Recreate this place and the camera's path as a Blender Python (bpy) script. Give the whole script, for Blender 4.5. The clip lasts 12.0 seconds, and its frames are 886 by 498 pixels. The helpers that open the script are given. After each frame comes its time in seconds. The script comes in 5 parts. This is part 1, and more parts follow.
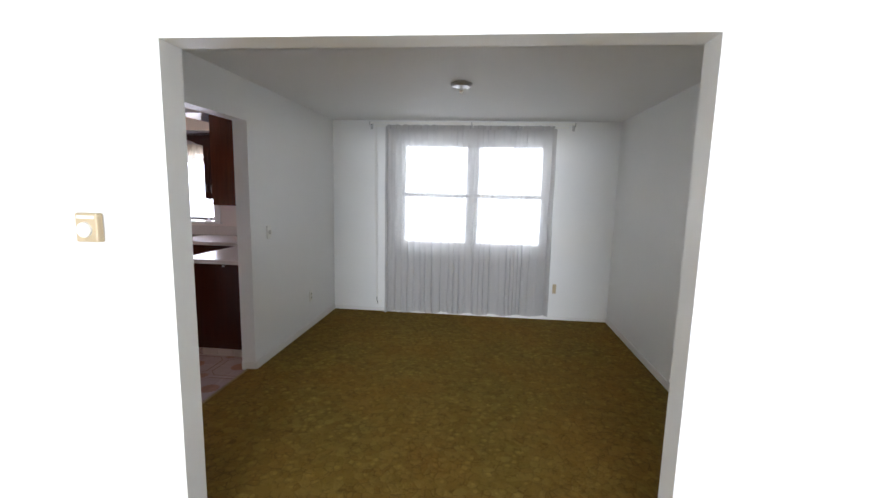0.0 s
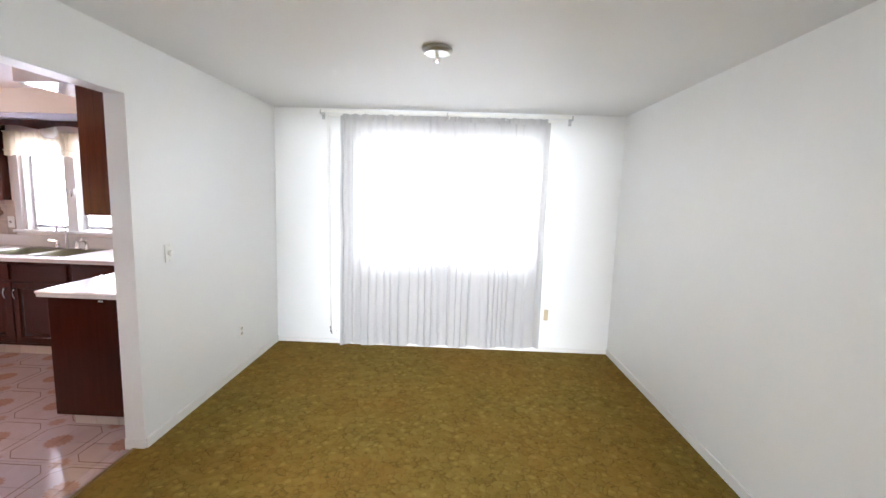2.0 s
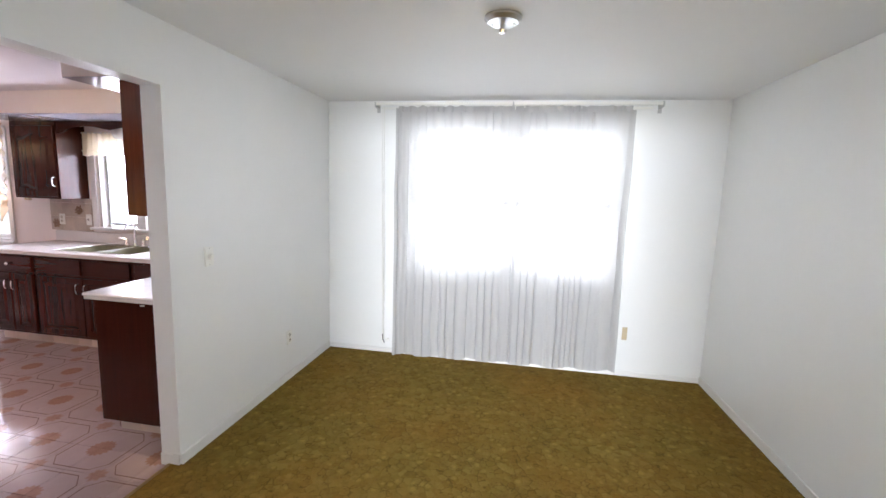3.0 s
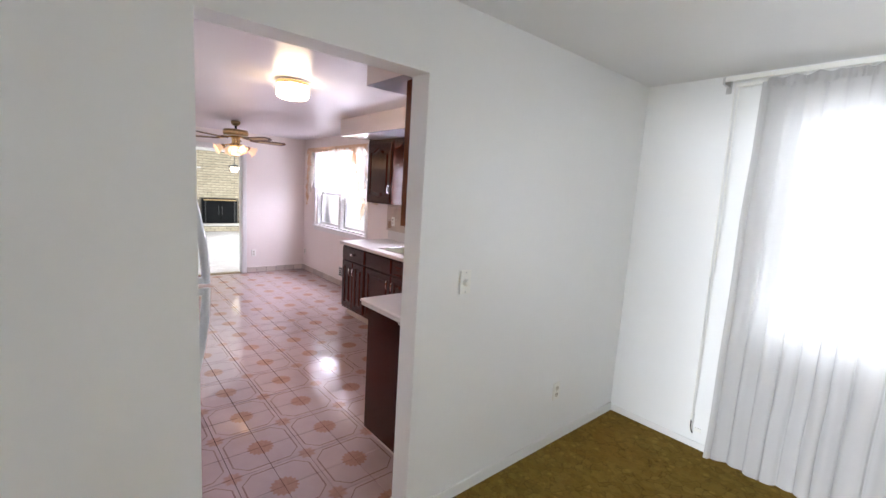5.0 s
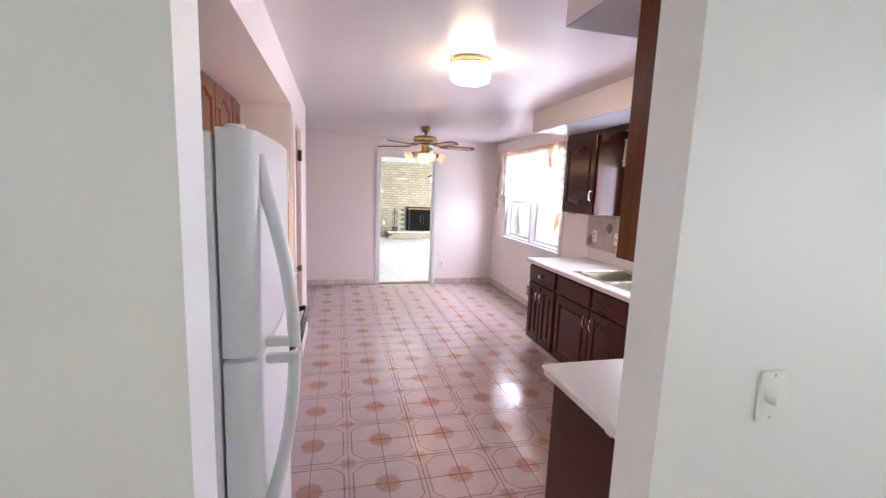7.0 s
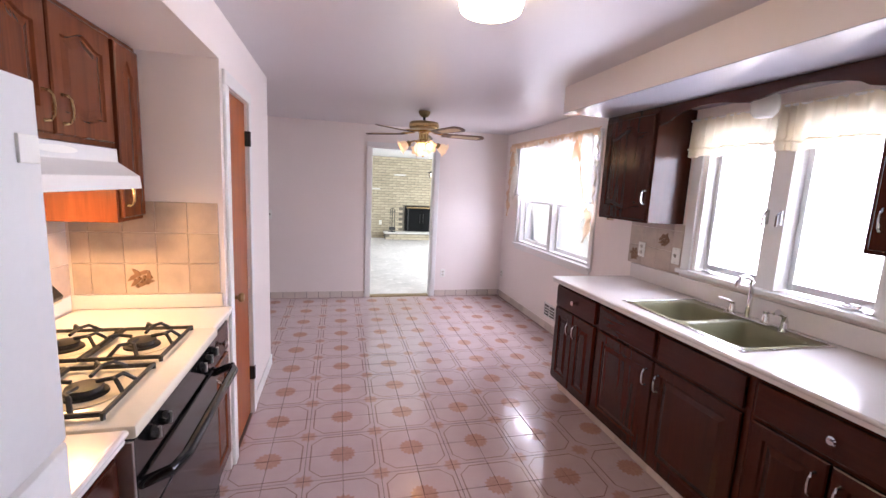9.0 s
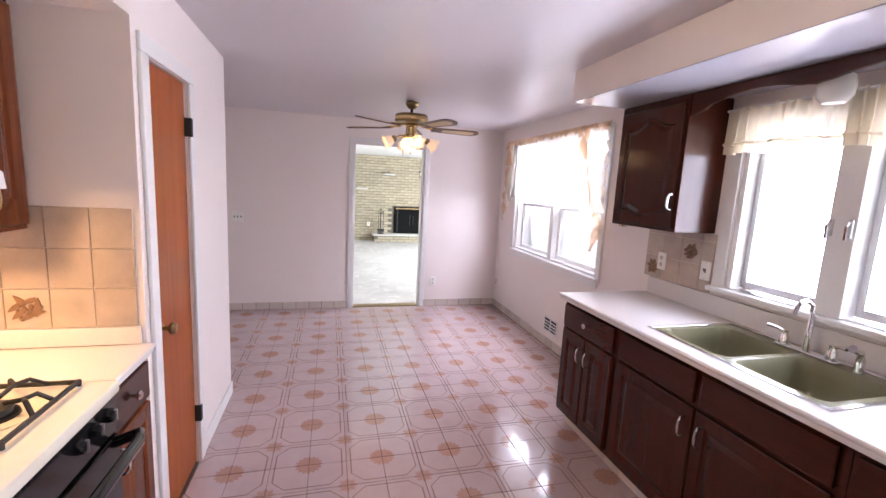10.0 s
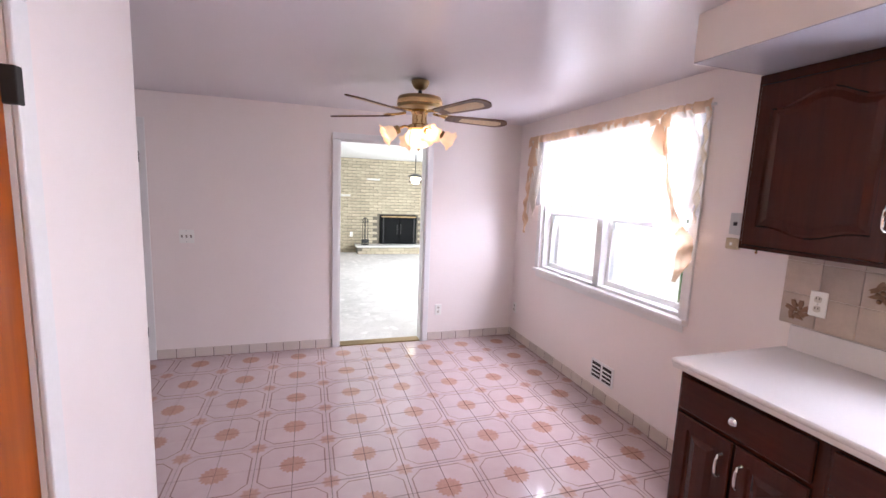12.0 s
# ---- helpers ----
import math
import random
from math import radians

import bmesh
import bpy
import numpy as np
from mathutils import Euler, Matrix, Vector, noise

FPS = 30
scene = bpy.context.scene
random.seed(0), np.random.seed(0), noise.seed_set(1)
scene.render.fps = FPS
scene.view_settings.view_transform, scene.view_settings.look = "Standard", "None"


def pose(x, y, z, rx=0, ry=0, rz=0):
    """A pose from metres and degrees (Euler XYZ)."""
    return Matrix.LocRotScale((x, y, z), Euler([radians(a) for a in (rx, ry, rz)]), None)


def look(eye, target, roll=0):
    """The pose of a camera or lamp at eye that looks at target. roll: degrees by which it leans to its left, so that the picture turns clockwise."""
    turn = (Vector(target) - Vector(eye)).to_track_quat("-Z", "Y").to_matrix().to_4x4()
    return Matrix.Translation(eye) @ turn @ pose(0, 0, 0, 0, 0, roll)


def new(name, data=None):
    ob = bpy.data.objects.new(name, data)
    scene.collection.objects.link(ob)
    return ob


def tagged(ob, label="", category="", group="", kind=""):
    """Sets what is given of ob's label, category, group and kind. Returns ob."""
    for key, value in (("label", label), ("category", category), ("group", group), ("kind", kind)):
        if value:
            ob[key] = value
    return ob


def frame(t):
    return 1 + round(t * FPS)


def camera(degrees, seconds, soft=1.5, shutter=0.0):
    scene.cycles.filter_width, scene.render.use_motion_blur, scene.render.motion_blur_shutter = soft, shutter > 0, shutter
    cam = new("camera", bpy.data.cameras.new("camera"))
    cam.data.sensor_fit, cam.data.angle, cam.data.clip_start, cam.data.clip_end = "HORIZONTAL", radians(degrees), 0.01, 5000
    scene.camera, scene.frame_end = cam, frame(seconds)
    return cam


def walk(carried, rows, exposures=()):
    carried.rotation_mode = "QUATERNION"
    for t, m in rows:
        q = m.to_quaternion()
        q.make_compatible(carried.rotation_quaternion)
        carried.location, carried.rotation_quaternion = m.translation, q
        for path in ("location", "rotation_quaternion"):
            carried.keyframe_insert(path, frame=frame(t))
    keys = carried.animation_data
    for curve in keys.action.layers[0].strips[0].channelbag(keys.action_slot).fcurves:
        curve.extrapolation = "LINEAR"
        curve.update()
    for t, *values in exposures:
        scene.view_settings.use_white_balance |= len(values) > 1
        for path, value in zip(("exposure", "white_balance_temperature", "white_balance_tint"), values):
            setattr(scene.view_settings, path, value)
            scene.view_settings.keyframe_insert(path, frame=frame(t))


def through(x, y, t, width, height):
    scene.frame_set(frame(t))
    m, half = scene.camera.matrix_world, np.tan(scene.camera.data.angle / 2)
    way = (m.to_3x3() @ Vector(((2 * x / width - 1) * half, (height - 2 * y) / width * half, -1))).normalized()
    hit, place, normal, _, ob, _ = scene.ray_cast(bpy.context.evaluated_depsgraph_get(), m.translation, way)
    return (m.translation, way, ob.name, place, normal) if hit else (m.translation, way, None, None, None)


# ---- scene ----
cam = camera(92.6, 12.0)
PATH = [
    (0, (0.554, 0.351, 1.559), (0.361, 2.323, 1.285), 1.4),
    (0.5, (0.491, 0.608, 1.58), (0.386, 2.585, 1.296), 1.7),
    (1, (0.494, 0.849, 1.586), (0.432, 2.828, 1.305), 1.7),
    (1.5, (0.482, 1.071, 1.573), (0.445, 3.053, 1.312), 1.7),
    (2, (0.465, 1.296, 1.579), (0.413, 3.279, 1.326), 1.9),
    (2.5, (0.439, 1.514, 1.582), (0.302, 3.492, 1.322), 1.9),
    (3, (0.452, 1.702, 1.585), (0.109, 3.654, 1.316), 1.9),
    (3.2, (0.463, 1.765, 1.576), (0.006, 3.694, 1.315), 1.9),
    (4.8, (0.157, 2.435, 1.583), (-1.252, 3.83, 1.316), 3.6),
    (5, (0.113, 2.511, 1.591), (-1.397, 3.794, 1.316), 3.6),
    (5.5, (-0.037, 2.665, 1.592), (-1.736, 3.681, 1.308), 2.5),
    (6, (-0.263, 2.767, 1.586), (-2.079, 3.556, 1.3), 1.8),
    (6.5, (-0.475, 2.882, 1.572), (-2.36, 3.492, 1.293), 1.6),
    (7, (-0.673, 2.983, 1.577), (-2.592, 3.467, 1.291), 2.3),
    (7.2, (-0.765, 3.031, 1.574), (-2.695, 3.47, 1.291), 2.2),
    (8.8, (-1.547, 3.178, 1.561), (-3.469, 3.649, 1.278), 2.4),
    (9, (-1.636, 3.217, 1.574), (-3.555, 3.696, 1.276), 2.7),
    (9.5, (-1.857, 3.304, 1.57), (-3.771, 3.802, 1.274), 3.1),
    (10, (-2.104, 3.348, 1.579), (-4.013, 3.866, 1.283), 3.0),
    (10.5, (-2.365, 3.363, 1.584), (-4.272, 3.889, 1.286), 2.7),
    (11, (-2.65, 3.352, 1.578), (-4.553, 3.894, 1.286), 2.5),
    (11.5, (-2.94, 3.316, 1.586), (-4.829, 3.904, 1.294), 2.2),
    (12, (-3.199, 3.335, 1.59), (-5.083, 3.945, 1.318), 2.3),
]
EXPOSURES = [(0.0, -0.46), (0.5, 0.04), (0.8, 0.30), (1.5, 0.68), (2.0, 0.94), (3.0, 0.64), (5.0, 0.54), (6.0, 0.92), (7.2, 0.74), (9.0, 0.50), (12.0, 0.66)]
# lamp powers in watts, glow of the lit glass
P_DINING, P_NOOK, P_SINK, P_LIVING, P_FAMILY = 58, 150, 40, 1420, 270
P_HOOD = 7.0
G_LAMP, G_FAN = 18.5, 2.6
HFAM = 2.285   # family room ceiling
walk(cam, [(t, look(eye, target, roll)) for t, eye, target, roll in PATH], EXPOSURES)

# ---- world, sky and lamps ----
world = bpy.data.worlds.new("world")
scene.world = world
world.use_nodes = True
wn = world.node_tree.nodes
sky = wn.new("ShaderNodeTexSky")
sky.sky_type, sky.sun_disc = "NISHITA", False
sky.sun_elevation, sky.sun_rotation = radians(48), radians(258)
world.node_tree.links.new(sky.outputs[0], wn["Background"].inputs[0])
wn["Background"].inputs[1].default_value = 0.12


def lamp(name, kind, m, power, color=(1, 1, 1), sx=0.1, sy=0.1, spread=180):
    data = bpy.data.lights.new(name, kind)
    data.energy, data.color = power, color
    if kind == "AREA":
        data.spread = radians(spread)
        data.shape, data.size, data.size_y = "RECTANGLE", sx, sy
    elif kind == "SUN":
        data.angle = radians(0.5)
    else:
        data.shadow_soft_size = sx
    ob = new(name, data)
    ob.matrix_world = m
    return ob


lamp("sun", "SUN", look((14, -3, 16), (0, 0, 0)), 4.5, (1, 0.95, 0.88))
DAY, KDAY = (0.83, 0.895, 1.0), (0.80, 0.805, 1.0)
# daylight standing in the window openings, facing the rooms
lamp("dining_daylight", "AREA", pose(0.385, 5.728, 1.503, -90, 0, 0), P_DINING, DAY, 1.79, 1.30, 125)
lamp("nook_daylight", "AREA", pose(-6.01, 5.728, 1.735, -90, 0, 0), P_NOOK, KDAY, 1.68, 0.51)
lamp("sink_daylight", "AREA", pose(-3.448, 5.728, 1.53, -90, 0, 0), P_SINK, KDAY, 1.04, 0.89, 140)
lamp("living_daylight", "AREA", pose(0.2, -7.30, 1.45, 90, 0, 0), P_LIVING, DAY, 3.4, 1.6)
lamp("family_daylight", "AREA", pose(-10.0, 7.82, 1.25, -90, 0, 0), P_FAMILY, DAY, 3.0, 1.6)
lamp("hood_bulb", "AREA", pose(-3.46, 2.22, 1.512), P_HOOD, (1.0, 0.58, 0.27), 0.12, 0.08)

# ---- materials ----
def mat(name, color, rough=0.6, vary=0.06, scale=6.0, bump=0.0, bump_scale=60.0, metal=0.0, spec=0.5, fine=0.03, stretch=(1, 1, 1), coat=0.0):
    """A painted, wooden or metal surface: base colour varied at two scales, with fine relief."""
    m = bpy.data.materials.new(name)
    m.use_nodes = True
    n, l = m.node_tree.nodes, m.node_tree.links
    b = n["Principled BSDF"]
    b.inputs["Roughness"].default_value, b.inputs["Metallic"].default_value = rough, metal
    b.inputs["Specular IOR Level"].default_value = spec
    b.inputs["Coat Weight"].default_value, b.inputs["Coat Roughness"].default_value = coat, 0.12
    co = n.new("ShaderNodeTexCoord")
    mp = n.new("ShaderNodeMapping")
    mp.inputs["Scale"].default_value = stretch
    l.new(co.outputs["Object"], mp.inputs[0])
    big, small = n.new("ShaderNodeTexNoise"), n.new("ShaderNodeTexNoise")
    big.inputs["Scale"].default_value, big.inputs["Detail"].default_value = scale, 4
    small.inputs["Scale"].default_value, small.inputs["Detail"].default_value = scale * 14, 3
    l.new(mp.outputs[0], big.inputs[0]), l.new(mp.outputs[0], small.inputs[0])
    v = n.new("ShaderNodeMath")
    v.operation = "MULTIPLY_ADD"
    v.inputs[1].default_value, v.inputs[2].default_value = vary * 2, 1 - vary - fine
    l.new(big.outputs[0], v.inputs[0])
    w = n.new("ShaderNodeMath")
    w.operation = "MULTIPLY_ADD"
    w.inputs[1].default_value = fine * 2
    l.new(small.outputs[0], w.inputs[0]), l.new(v.outputs[0], w.inputs[2])
    c = n.new("ShaderNodeVectorMath")
    c.operation = "SCALE"
    c.inputs[0].default_value = color
    l.new(w.outputs[0], c.inputs["Scale"])
    l.new(c.outputs[0], b.inputs["Base Color"])
    if rough > 0.45:
        r = n.new("ShaderNodeMath")
        r.operation = "MULTIPLY_ADD"
        r.inputs[1].default_value, r.inputs[2].default_value = 0.16, rough - 0.08
        l.new(big.outputs[0], r.inputs[0]), l.new(r.outputs[0], b.inputs["Roughness"])
    if bump:
        t = n.new("ShaderNodeTexNoise")
        t.inputs["Scale"].default_value, t.inputs["Detail"].default_value = bump_scale, 4
        l.new(mp.outputs[0], t.inputs[0])
        p = n.new("ShaderNodeBump")
        p.inputs["Strength"].default_value, p.inputs["Distance"].default_value = bump, 0.002
        l.new(t.outputs[0], p.inputs["Height"]), l.new(p.outputs[0], b.inputs["Normal"])
    return m


def glow(name, color, strength, base=(0.8, 0.8, 0.8)):
    m = mat(name, base, 0.35)
    b = m.node_tree.nodes["Principled BSDF"]
    b.inputs["Emission Color"].default_value, b.inputs["Emission Strength"].default_value = (*color, 1), strength
    return m


def cloth(name, color, through, holes):
    """Thin woven cloth: light comes through it, and it is partly open."""
    m = mat(name, color, 0.85, 0.05, 9, 0.1, 700)
    n, l = m.node_tree.nodes, m.node_tree.links
    b, out = n["Principled BSDF"], n["Material Output"]
    tr, op = n.new("ShaderNodeBsdfTranslucent"), n.new("ShaderNodeBsdfTransparent")
    tr.inputs[0].default_value = (*color, 1)
    one, two = n.new("ShaderNodeMixShader"), n.new("ShaderNodeMixShader")
    one.inputs[0].default_value, two.inputs[0].default_value = through, holes
    l.new(b.outputs[0], one.inputs[1]), l.new(tr.outputs[0], one.inputs[2])
    l.new(one.outputs[0], two.inputs[1]), l.new(op.outputs[0], two.inputs[2])
    l.new(two.outputs[0], out.inputs[0])
    return m


def wood(name, color, dark, rough=0.3, axis=2, scale=1.0, coat=0.3, spec=0.17):
    """Stained wood with its grain along one axis."""
    m = mat(name, color, rough, 0.1, 3, 0.05, 90, coat=coat, spec=spec, stretch=tuple(0.12 if k == axis else 1 for k in range(3)))
    n, l = m.node_tree.nodes, m.node_tree.links
    b = n["Principled BSDF"]
    co, mp = n.new("ShaderNodeTexCoord"), n.new("ShaderNodeMapping")
    s = [26.0 * scale] * 3
    s[axis] = 1.6 * scale
    mp.inputs["Scale"].default_value = s
    l.new(co.outputs["Object"], mp.inputs[0])
    a, f = n.new("ShaderNodeTexNoise"), n.new("ShaderNodeTexNoise")
    a.inputs["Scale"].default_value, a.inputs["Detail"].default_value, a.inputs["Distortion"].default_value = 1.0, 6, 0.8
    f.inputs["Scale"].default_value, f.inputs["Detail"].default_value = 5.0, 3
    l.new(mp.outputs[0], a.inputs[0]), l.new(mp.outputs[0], f.inputs[0])
    mix = n.new("ShaderNodeMix")
    mix.data_type, mix.blend_type = "RGBA", "MIX"
    mix.inputs["A"].default_value, mix.inputs["B"].default_value = (*dark, 1), (*color, 1)
    ramp = n.new("ShaderNodeMapRange")
    ramp.inputs["From Min"].default_value, ramp.inputs["From Max"].default_value = 0.35, 0.65
    ad = n.new("ShaderNodeMath")
    ad.operation = "MULTIPLY_ADD"
    ad.inputs[1].default_value = 0.35
    l.new(f.outputs[0], ad.inputs[0]), l.new(a.outputs[0], ad.inputs[2])
    ramp.inputs["From Min"].default_value, ramp.inputs["From Max"].default_value = 0.5, 0.85
    l.new(ad.outputs[0], ramp.inputs[0]), l.new(ramp.outputs[0], mix.inputs["Factor"])
    l.new(mix.outputs["Result"], b.inputs["Base Color"])
    return m


def node_math(n, l, op, a, b=None, c=None):
    k = n.new("ShaderNodeMath")
    k.operation = op
    for i, v in enumerate((a, b, c)):
        if v is None:
            continue
        if isinstance(v, (int, float)):
            k.inputs[i].default_value = v
        else:
            l.new(v, k.inputs[i])
    return k.outputs[0]


def node_mix(n, l, fac, a, b):
    k = n.new("ShaderNodeMix")
    k.data_type = "RGBA"
    for key, v in (("Factor", fac), ("A", a), ("B", b)):
        if isinstance(v, tuple):
            k.inputs[key].default_value = (*v, 1)
        elif isinstance(v, float):
            k.inputs[key].default_value = v
        else:
            l.new(v, k.inputs[key])
    return k.outputs["Result"]


TILE, TX, TY = 0.2032, -5.580, 2.845  # floor tile size, and one large flower's centre


def floor_tile_material():
    """Glazed tile printed with octagons, a large flower in each and small flowers where four meet."""
    m = bpy.data.materials.new("glazed_floor_tile")
    m.use_nodes = True
    n, l = m.node_tree.nodes, m.node_tree.links
    b = n["Principled BSDF"]
    g = n.new("ShaderNodeNewGeometry")
    sep = n.new("ShaderNodeSeparateXYZ")
    l.new(g.outputs["Position"], sep.inputs[0])
    wob = n.new("ShaderNodeTexNoise")
    wob.inputs["Scale"].default_value, wob.inputs["Detail"].default_value = 60, 2
    l.new(g.outputs["Position"], wob.inputs[0])
    M = TILE * 2
    fold = lambda v, o: node_math(n, l, "PINGPONG", node_math(n, l, "SUBTRACT", v, o - 40 * M), TILE)
    u, v = fold(sep.outputs[0], TX), fold(sep.outputs[1], TY)
    d = node_math(n, l, "MAXIMUM", node_math(n, l, "MAXIMUM", u, v), node_math(n, l, "SUBTRACT", node_math(n, l, "ADD", u, v), 0.115))
    d = node_math(n, l, "MULTIPLY_ADD", wob.outputs[0], 0.003, d)
    line = node_math(n, l, "LESS_THAN", node_math(n, l, "ABSOLUTE", node_math(n, l, "SUBTRACT", d, 0.1800)), 0.0040)
    # flowers
    def flower(a, bb, radius, petals, amp):
        r = node_math(n, l, "SQRT", node_math(n, l, "ADD", node_math(n, l, "MULTIPLY", a, a), node_math(n, l, "MULTIPLY", bb, bb)))
        th = node_math(n, l, "ARCTAN2", a, bb)
        w = node_math(n, l, "MULTIPLY", node_math(n, l, "COSINE", node_math(n, l, "MULTIPLY", th, petals)), amp)
        return node_math(n, l, "SUBTRACT", r, node_math(n, l, "ADD", w, radius)), r
    big, rb = flower(u, v, 0.066, 16, 0.006)
    iu, iv = node_math(n, l, "SUBTRACT", TILE, u), node_math(n, l, "SUBTRACT", TILE, v)
    sml, rs = flower(iu, iv, 0.036, 8, 0.006)
    soft = lambda x, w: node_math(n, l, "MULTIPLY", node_math(n, l, "SUBTRACT", 1.0, node_math(n, l, "SMOOTH_MIN", node_math(n, l, "MAXIMUM", node_math(n, l, "DIVIDE", x, w), 0.0), 1.0, 0.05)), 1.0)
    fb, fs = soft(big, 0.006), soft(sml, 0.016)
    mott = n.new("ShaderNodeTexNoise")
    mott.inputs["Scale"].default_value, mott.inputs["Detail"].default_value = 9, 5
    l.new(g.outputs["Position"], mott.inputs[0])
    oi = n.new("ShaderNodeObjectInfo")
    base = node_mix(n, l, mott.outputs[0], (0.43, 0.318, 0.312), (0.535, 0.415, 0.415))
    base = node_mix(n, l, node_math(n, l, "MULTIPLY", oi.outputs["Random"], 0.25), base, (0.54, 0.395, 0.375))
    petal = node_mix(n, l, wob.outputs[0], (0.32, 0.145, 0.10), (0.45, 0.25, 0.195))
    col = node_mix(n, l, node_math(n, l, "MULTIPLY", line, 0.85), base, (0.235, 0.140, 0.128))
    col = node_mix(n, l, node_math(n, l, "MULTIPLY", fb, 0.85), col, petal)
    col = node_mix(n, l, node_math(n, l, "MULTIPLY", fs, 0.7), col, petal)
    l.new(col, b.inputs["Base Color"])
    l.new(node_math(n, l, "MULTIPLY_ADD", mott.outputs[0], 0.10, 0.035), b.inputs["Roughness"])
    b.inputs["Specular IOR Level"].default_value = 0.75
    p = n.new("ShaderNodeBump")
    p.inputs["Strength"].default_value, p.inputs["Distance"].default_value = 0.08, 0.004
    lo = n.new("ShaderNodeTexNoise")
    lo.inputs["Scale"].default_value, lo.inputs["Detail"].default_value = 14, 3
    l.new(g.outputs["Position"], lo.inputs[0])
    l.new(lo.outputs[0], p.inputs["Height"]), l.new(p.outputs[0], b.inputs["Normal"])
    return m


def carpet_material(name, c1, c2, c3, c4, cell):
    """Cut-and-loop carpet with a sculpted leaf-like pattern."""
    m = bpy.data.materials.new(name)
    m.use_nodes = True
    n, l = m.node_tree.nodes, m.node_tree.links
    b = n["Principled BSDF"]
    b.inputs["Roughness"].default_value, b.inputs["Specular IOR Level"].default_value = 0.95, 0.1
    co = n.new("ShaderNodeTexCoord")
    warp = n.new("ShaderNodeTexNoise")
    warp.inputs["Scale"].default_value, warp.inputs["Detail"].default_value = 14, 3
    l.new(co.outputs["Object"], warp.inputs[0])
    add = n.new("ShaderNodeVectorMath")
    add.operation = "MULTIPLY_ADD"
    add.inputs[1].default_value = (0.022, 0.022, 0)
    l.new(warp.outputs["Color"], add.inputs[0]), l.new(co.outputs["Object"], add.inputs[2])
    vo = n.new("ShaderNodeTexVoronoi")
    vo.inputs["Scale"].default_value = 1 / cell
    l.new(add.outputs[0], vo.inputs[0])
    ed = n.new("ShaderNodeTexVoronoi")
    ed.feature = "DISTANCE_TO_EDGE"
    ed.inputs["Scale"].default_value = 1 / cell
    l.new(add.outputs[0], ed.inputs[0])
    sep = n.new("ShaderNodeSeparateColor")
    l.new(vo.outputs["Color"], sep.inputs[0])
    pile, wide = n.new("ShaderNodeTexNoise"), n.new("ShaderNodeTexNoise")
    pile.inputs["Scale"].default_value, pile.inputs["Detail"].default_value = 260, 4
    wide.inputs["Scale"].default_value, wide.inputs["Detail"].default_value = 1.1, 5
    l.new(co.outputs["Object"], pile.inputs[0]), l.new(co.outputs["Object"], wide.inputs[0])
    col = node_mix(n, l, sep.outputs[0], c1, c2)
    some = node_math(n, l, "GREATER_THAN", warp.outputs[0], 0.50)
    # mask for shade painted into the dips between the raised leaves
    groove_shade = node_math(n, l, "MULTIPLY", node_math(n, l, "LESS_THAN", ed.outputs["Distance"], 0.045), some)
    lump = node_math(n, l, "MULTIPLY", node_math(n, l, "LESS_THAN", vo.outputs["Distance"], 0.33), node_math(n, l, "GREATER_THAN", sep.outputs[1], 0.72))
    col = node_mix(n, l, node_math(n, l, "MULTIPLY", lump, 0.45), col, tuple(1.45 * q for q in c2))
    col = node_mix(n, l, node_math(n, l, "MULTIPLY", sep.outputs[2], 0.30), col, c4)
    patch = n.new("ShaderNodeMapRange")
    patch.inputs["From Min"].default_value, patch.inputs["From Max"].default_value = 0.42, 0.62
    l.new(wide.outputs[0], patch.inputs[0])
    col = node_mix(n, l, node_math(n, l, "MULTIPLY", patch.outputs[0], 0.5), col, c4)
    col = node_mix(n, l, node_math(n, l, "MULTIPLY", groove_shade, 0.42), col, c3)
    fleck = n.new("ShaderNodeTexNoise")
    fleck.inputs["Scale"].default_value, fleck.inputs["Detail"].default_value = 34, 3
    l.new(co.outputs["Object"], fleck.inputs[0])
    worn = n.new("ShaderNodeTexNoise")
    worn.inputs["Scale"].default_value, worn.inputs["Detail"].default_value = 3.2, 4
    l.new(co.outputs["Object"], worn.inputs[0])
    spots = n.new("ShaderNodeMapRange")
    spots.inputs["From Min"].default_value, spots.inputs["From Max"].default_value = 0.52, 0.68
    l.new(node_math(n, l, "MULTIPLY_ADD", worn.outputs[0], 0.35, node_math(n, l, "MULTIPLY", fleck.outputs[0], 0.72)), spots.inputs[0])
    col = node_mix(n, l, node_math(n, l, "MULTIPLY", spots.outputs[0], 0.26), col, c3)
    k = n.new("ShaderNodeVectorMath")
    k.operation = "SCALE"
    l.new(col, k.inputs[0])
    f = node_math(n, l, "MULTIPLY_ADD", pile.outputs[0], 0.7, 0.3)
    f = node_math(n, l, "MULTIPLY_ADD", wide.outputs[0], 0.7, f)
    l.new(f, k.inputs["Scale"])
    l.new(k.outputs[0], b.inputs["Base Color"])
    p = n.new("ShaderNodeBump")
    p.inputs["Strength"].default_value, p.inputs["Distance"].default_value = 0.85, 0.010
    h = node_math(n, l, "MULTIPLY_ADD", pile.outputs[0], 0.5, node_math(n, l, "MINIMUM", ed.outputs["Distance"], 0.2))
    l.new(h, p.inputs["Height"]), l.new(p.outputs[0], b.inputs["Normal"])
    return m


def glass_material():
    m = bpy.data.materials.new("window_glass")
    m.use_nodes = True
    b = m.node_tree.nodes["Principled BSDF"]
    b.inputs["Transmission Weight"].default_value, b.inputs["Roughness"].default_value, b.inputs["IOR"].default_value = 1.0, 0.0, 1.45
    return m


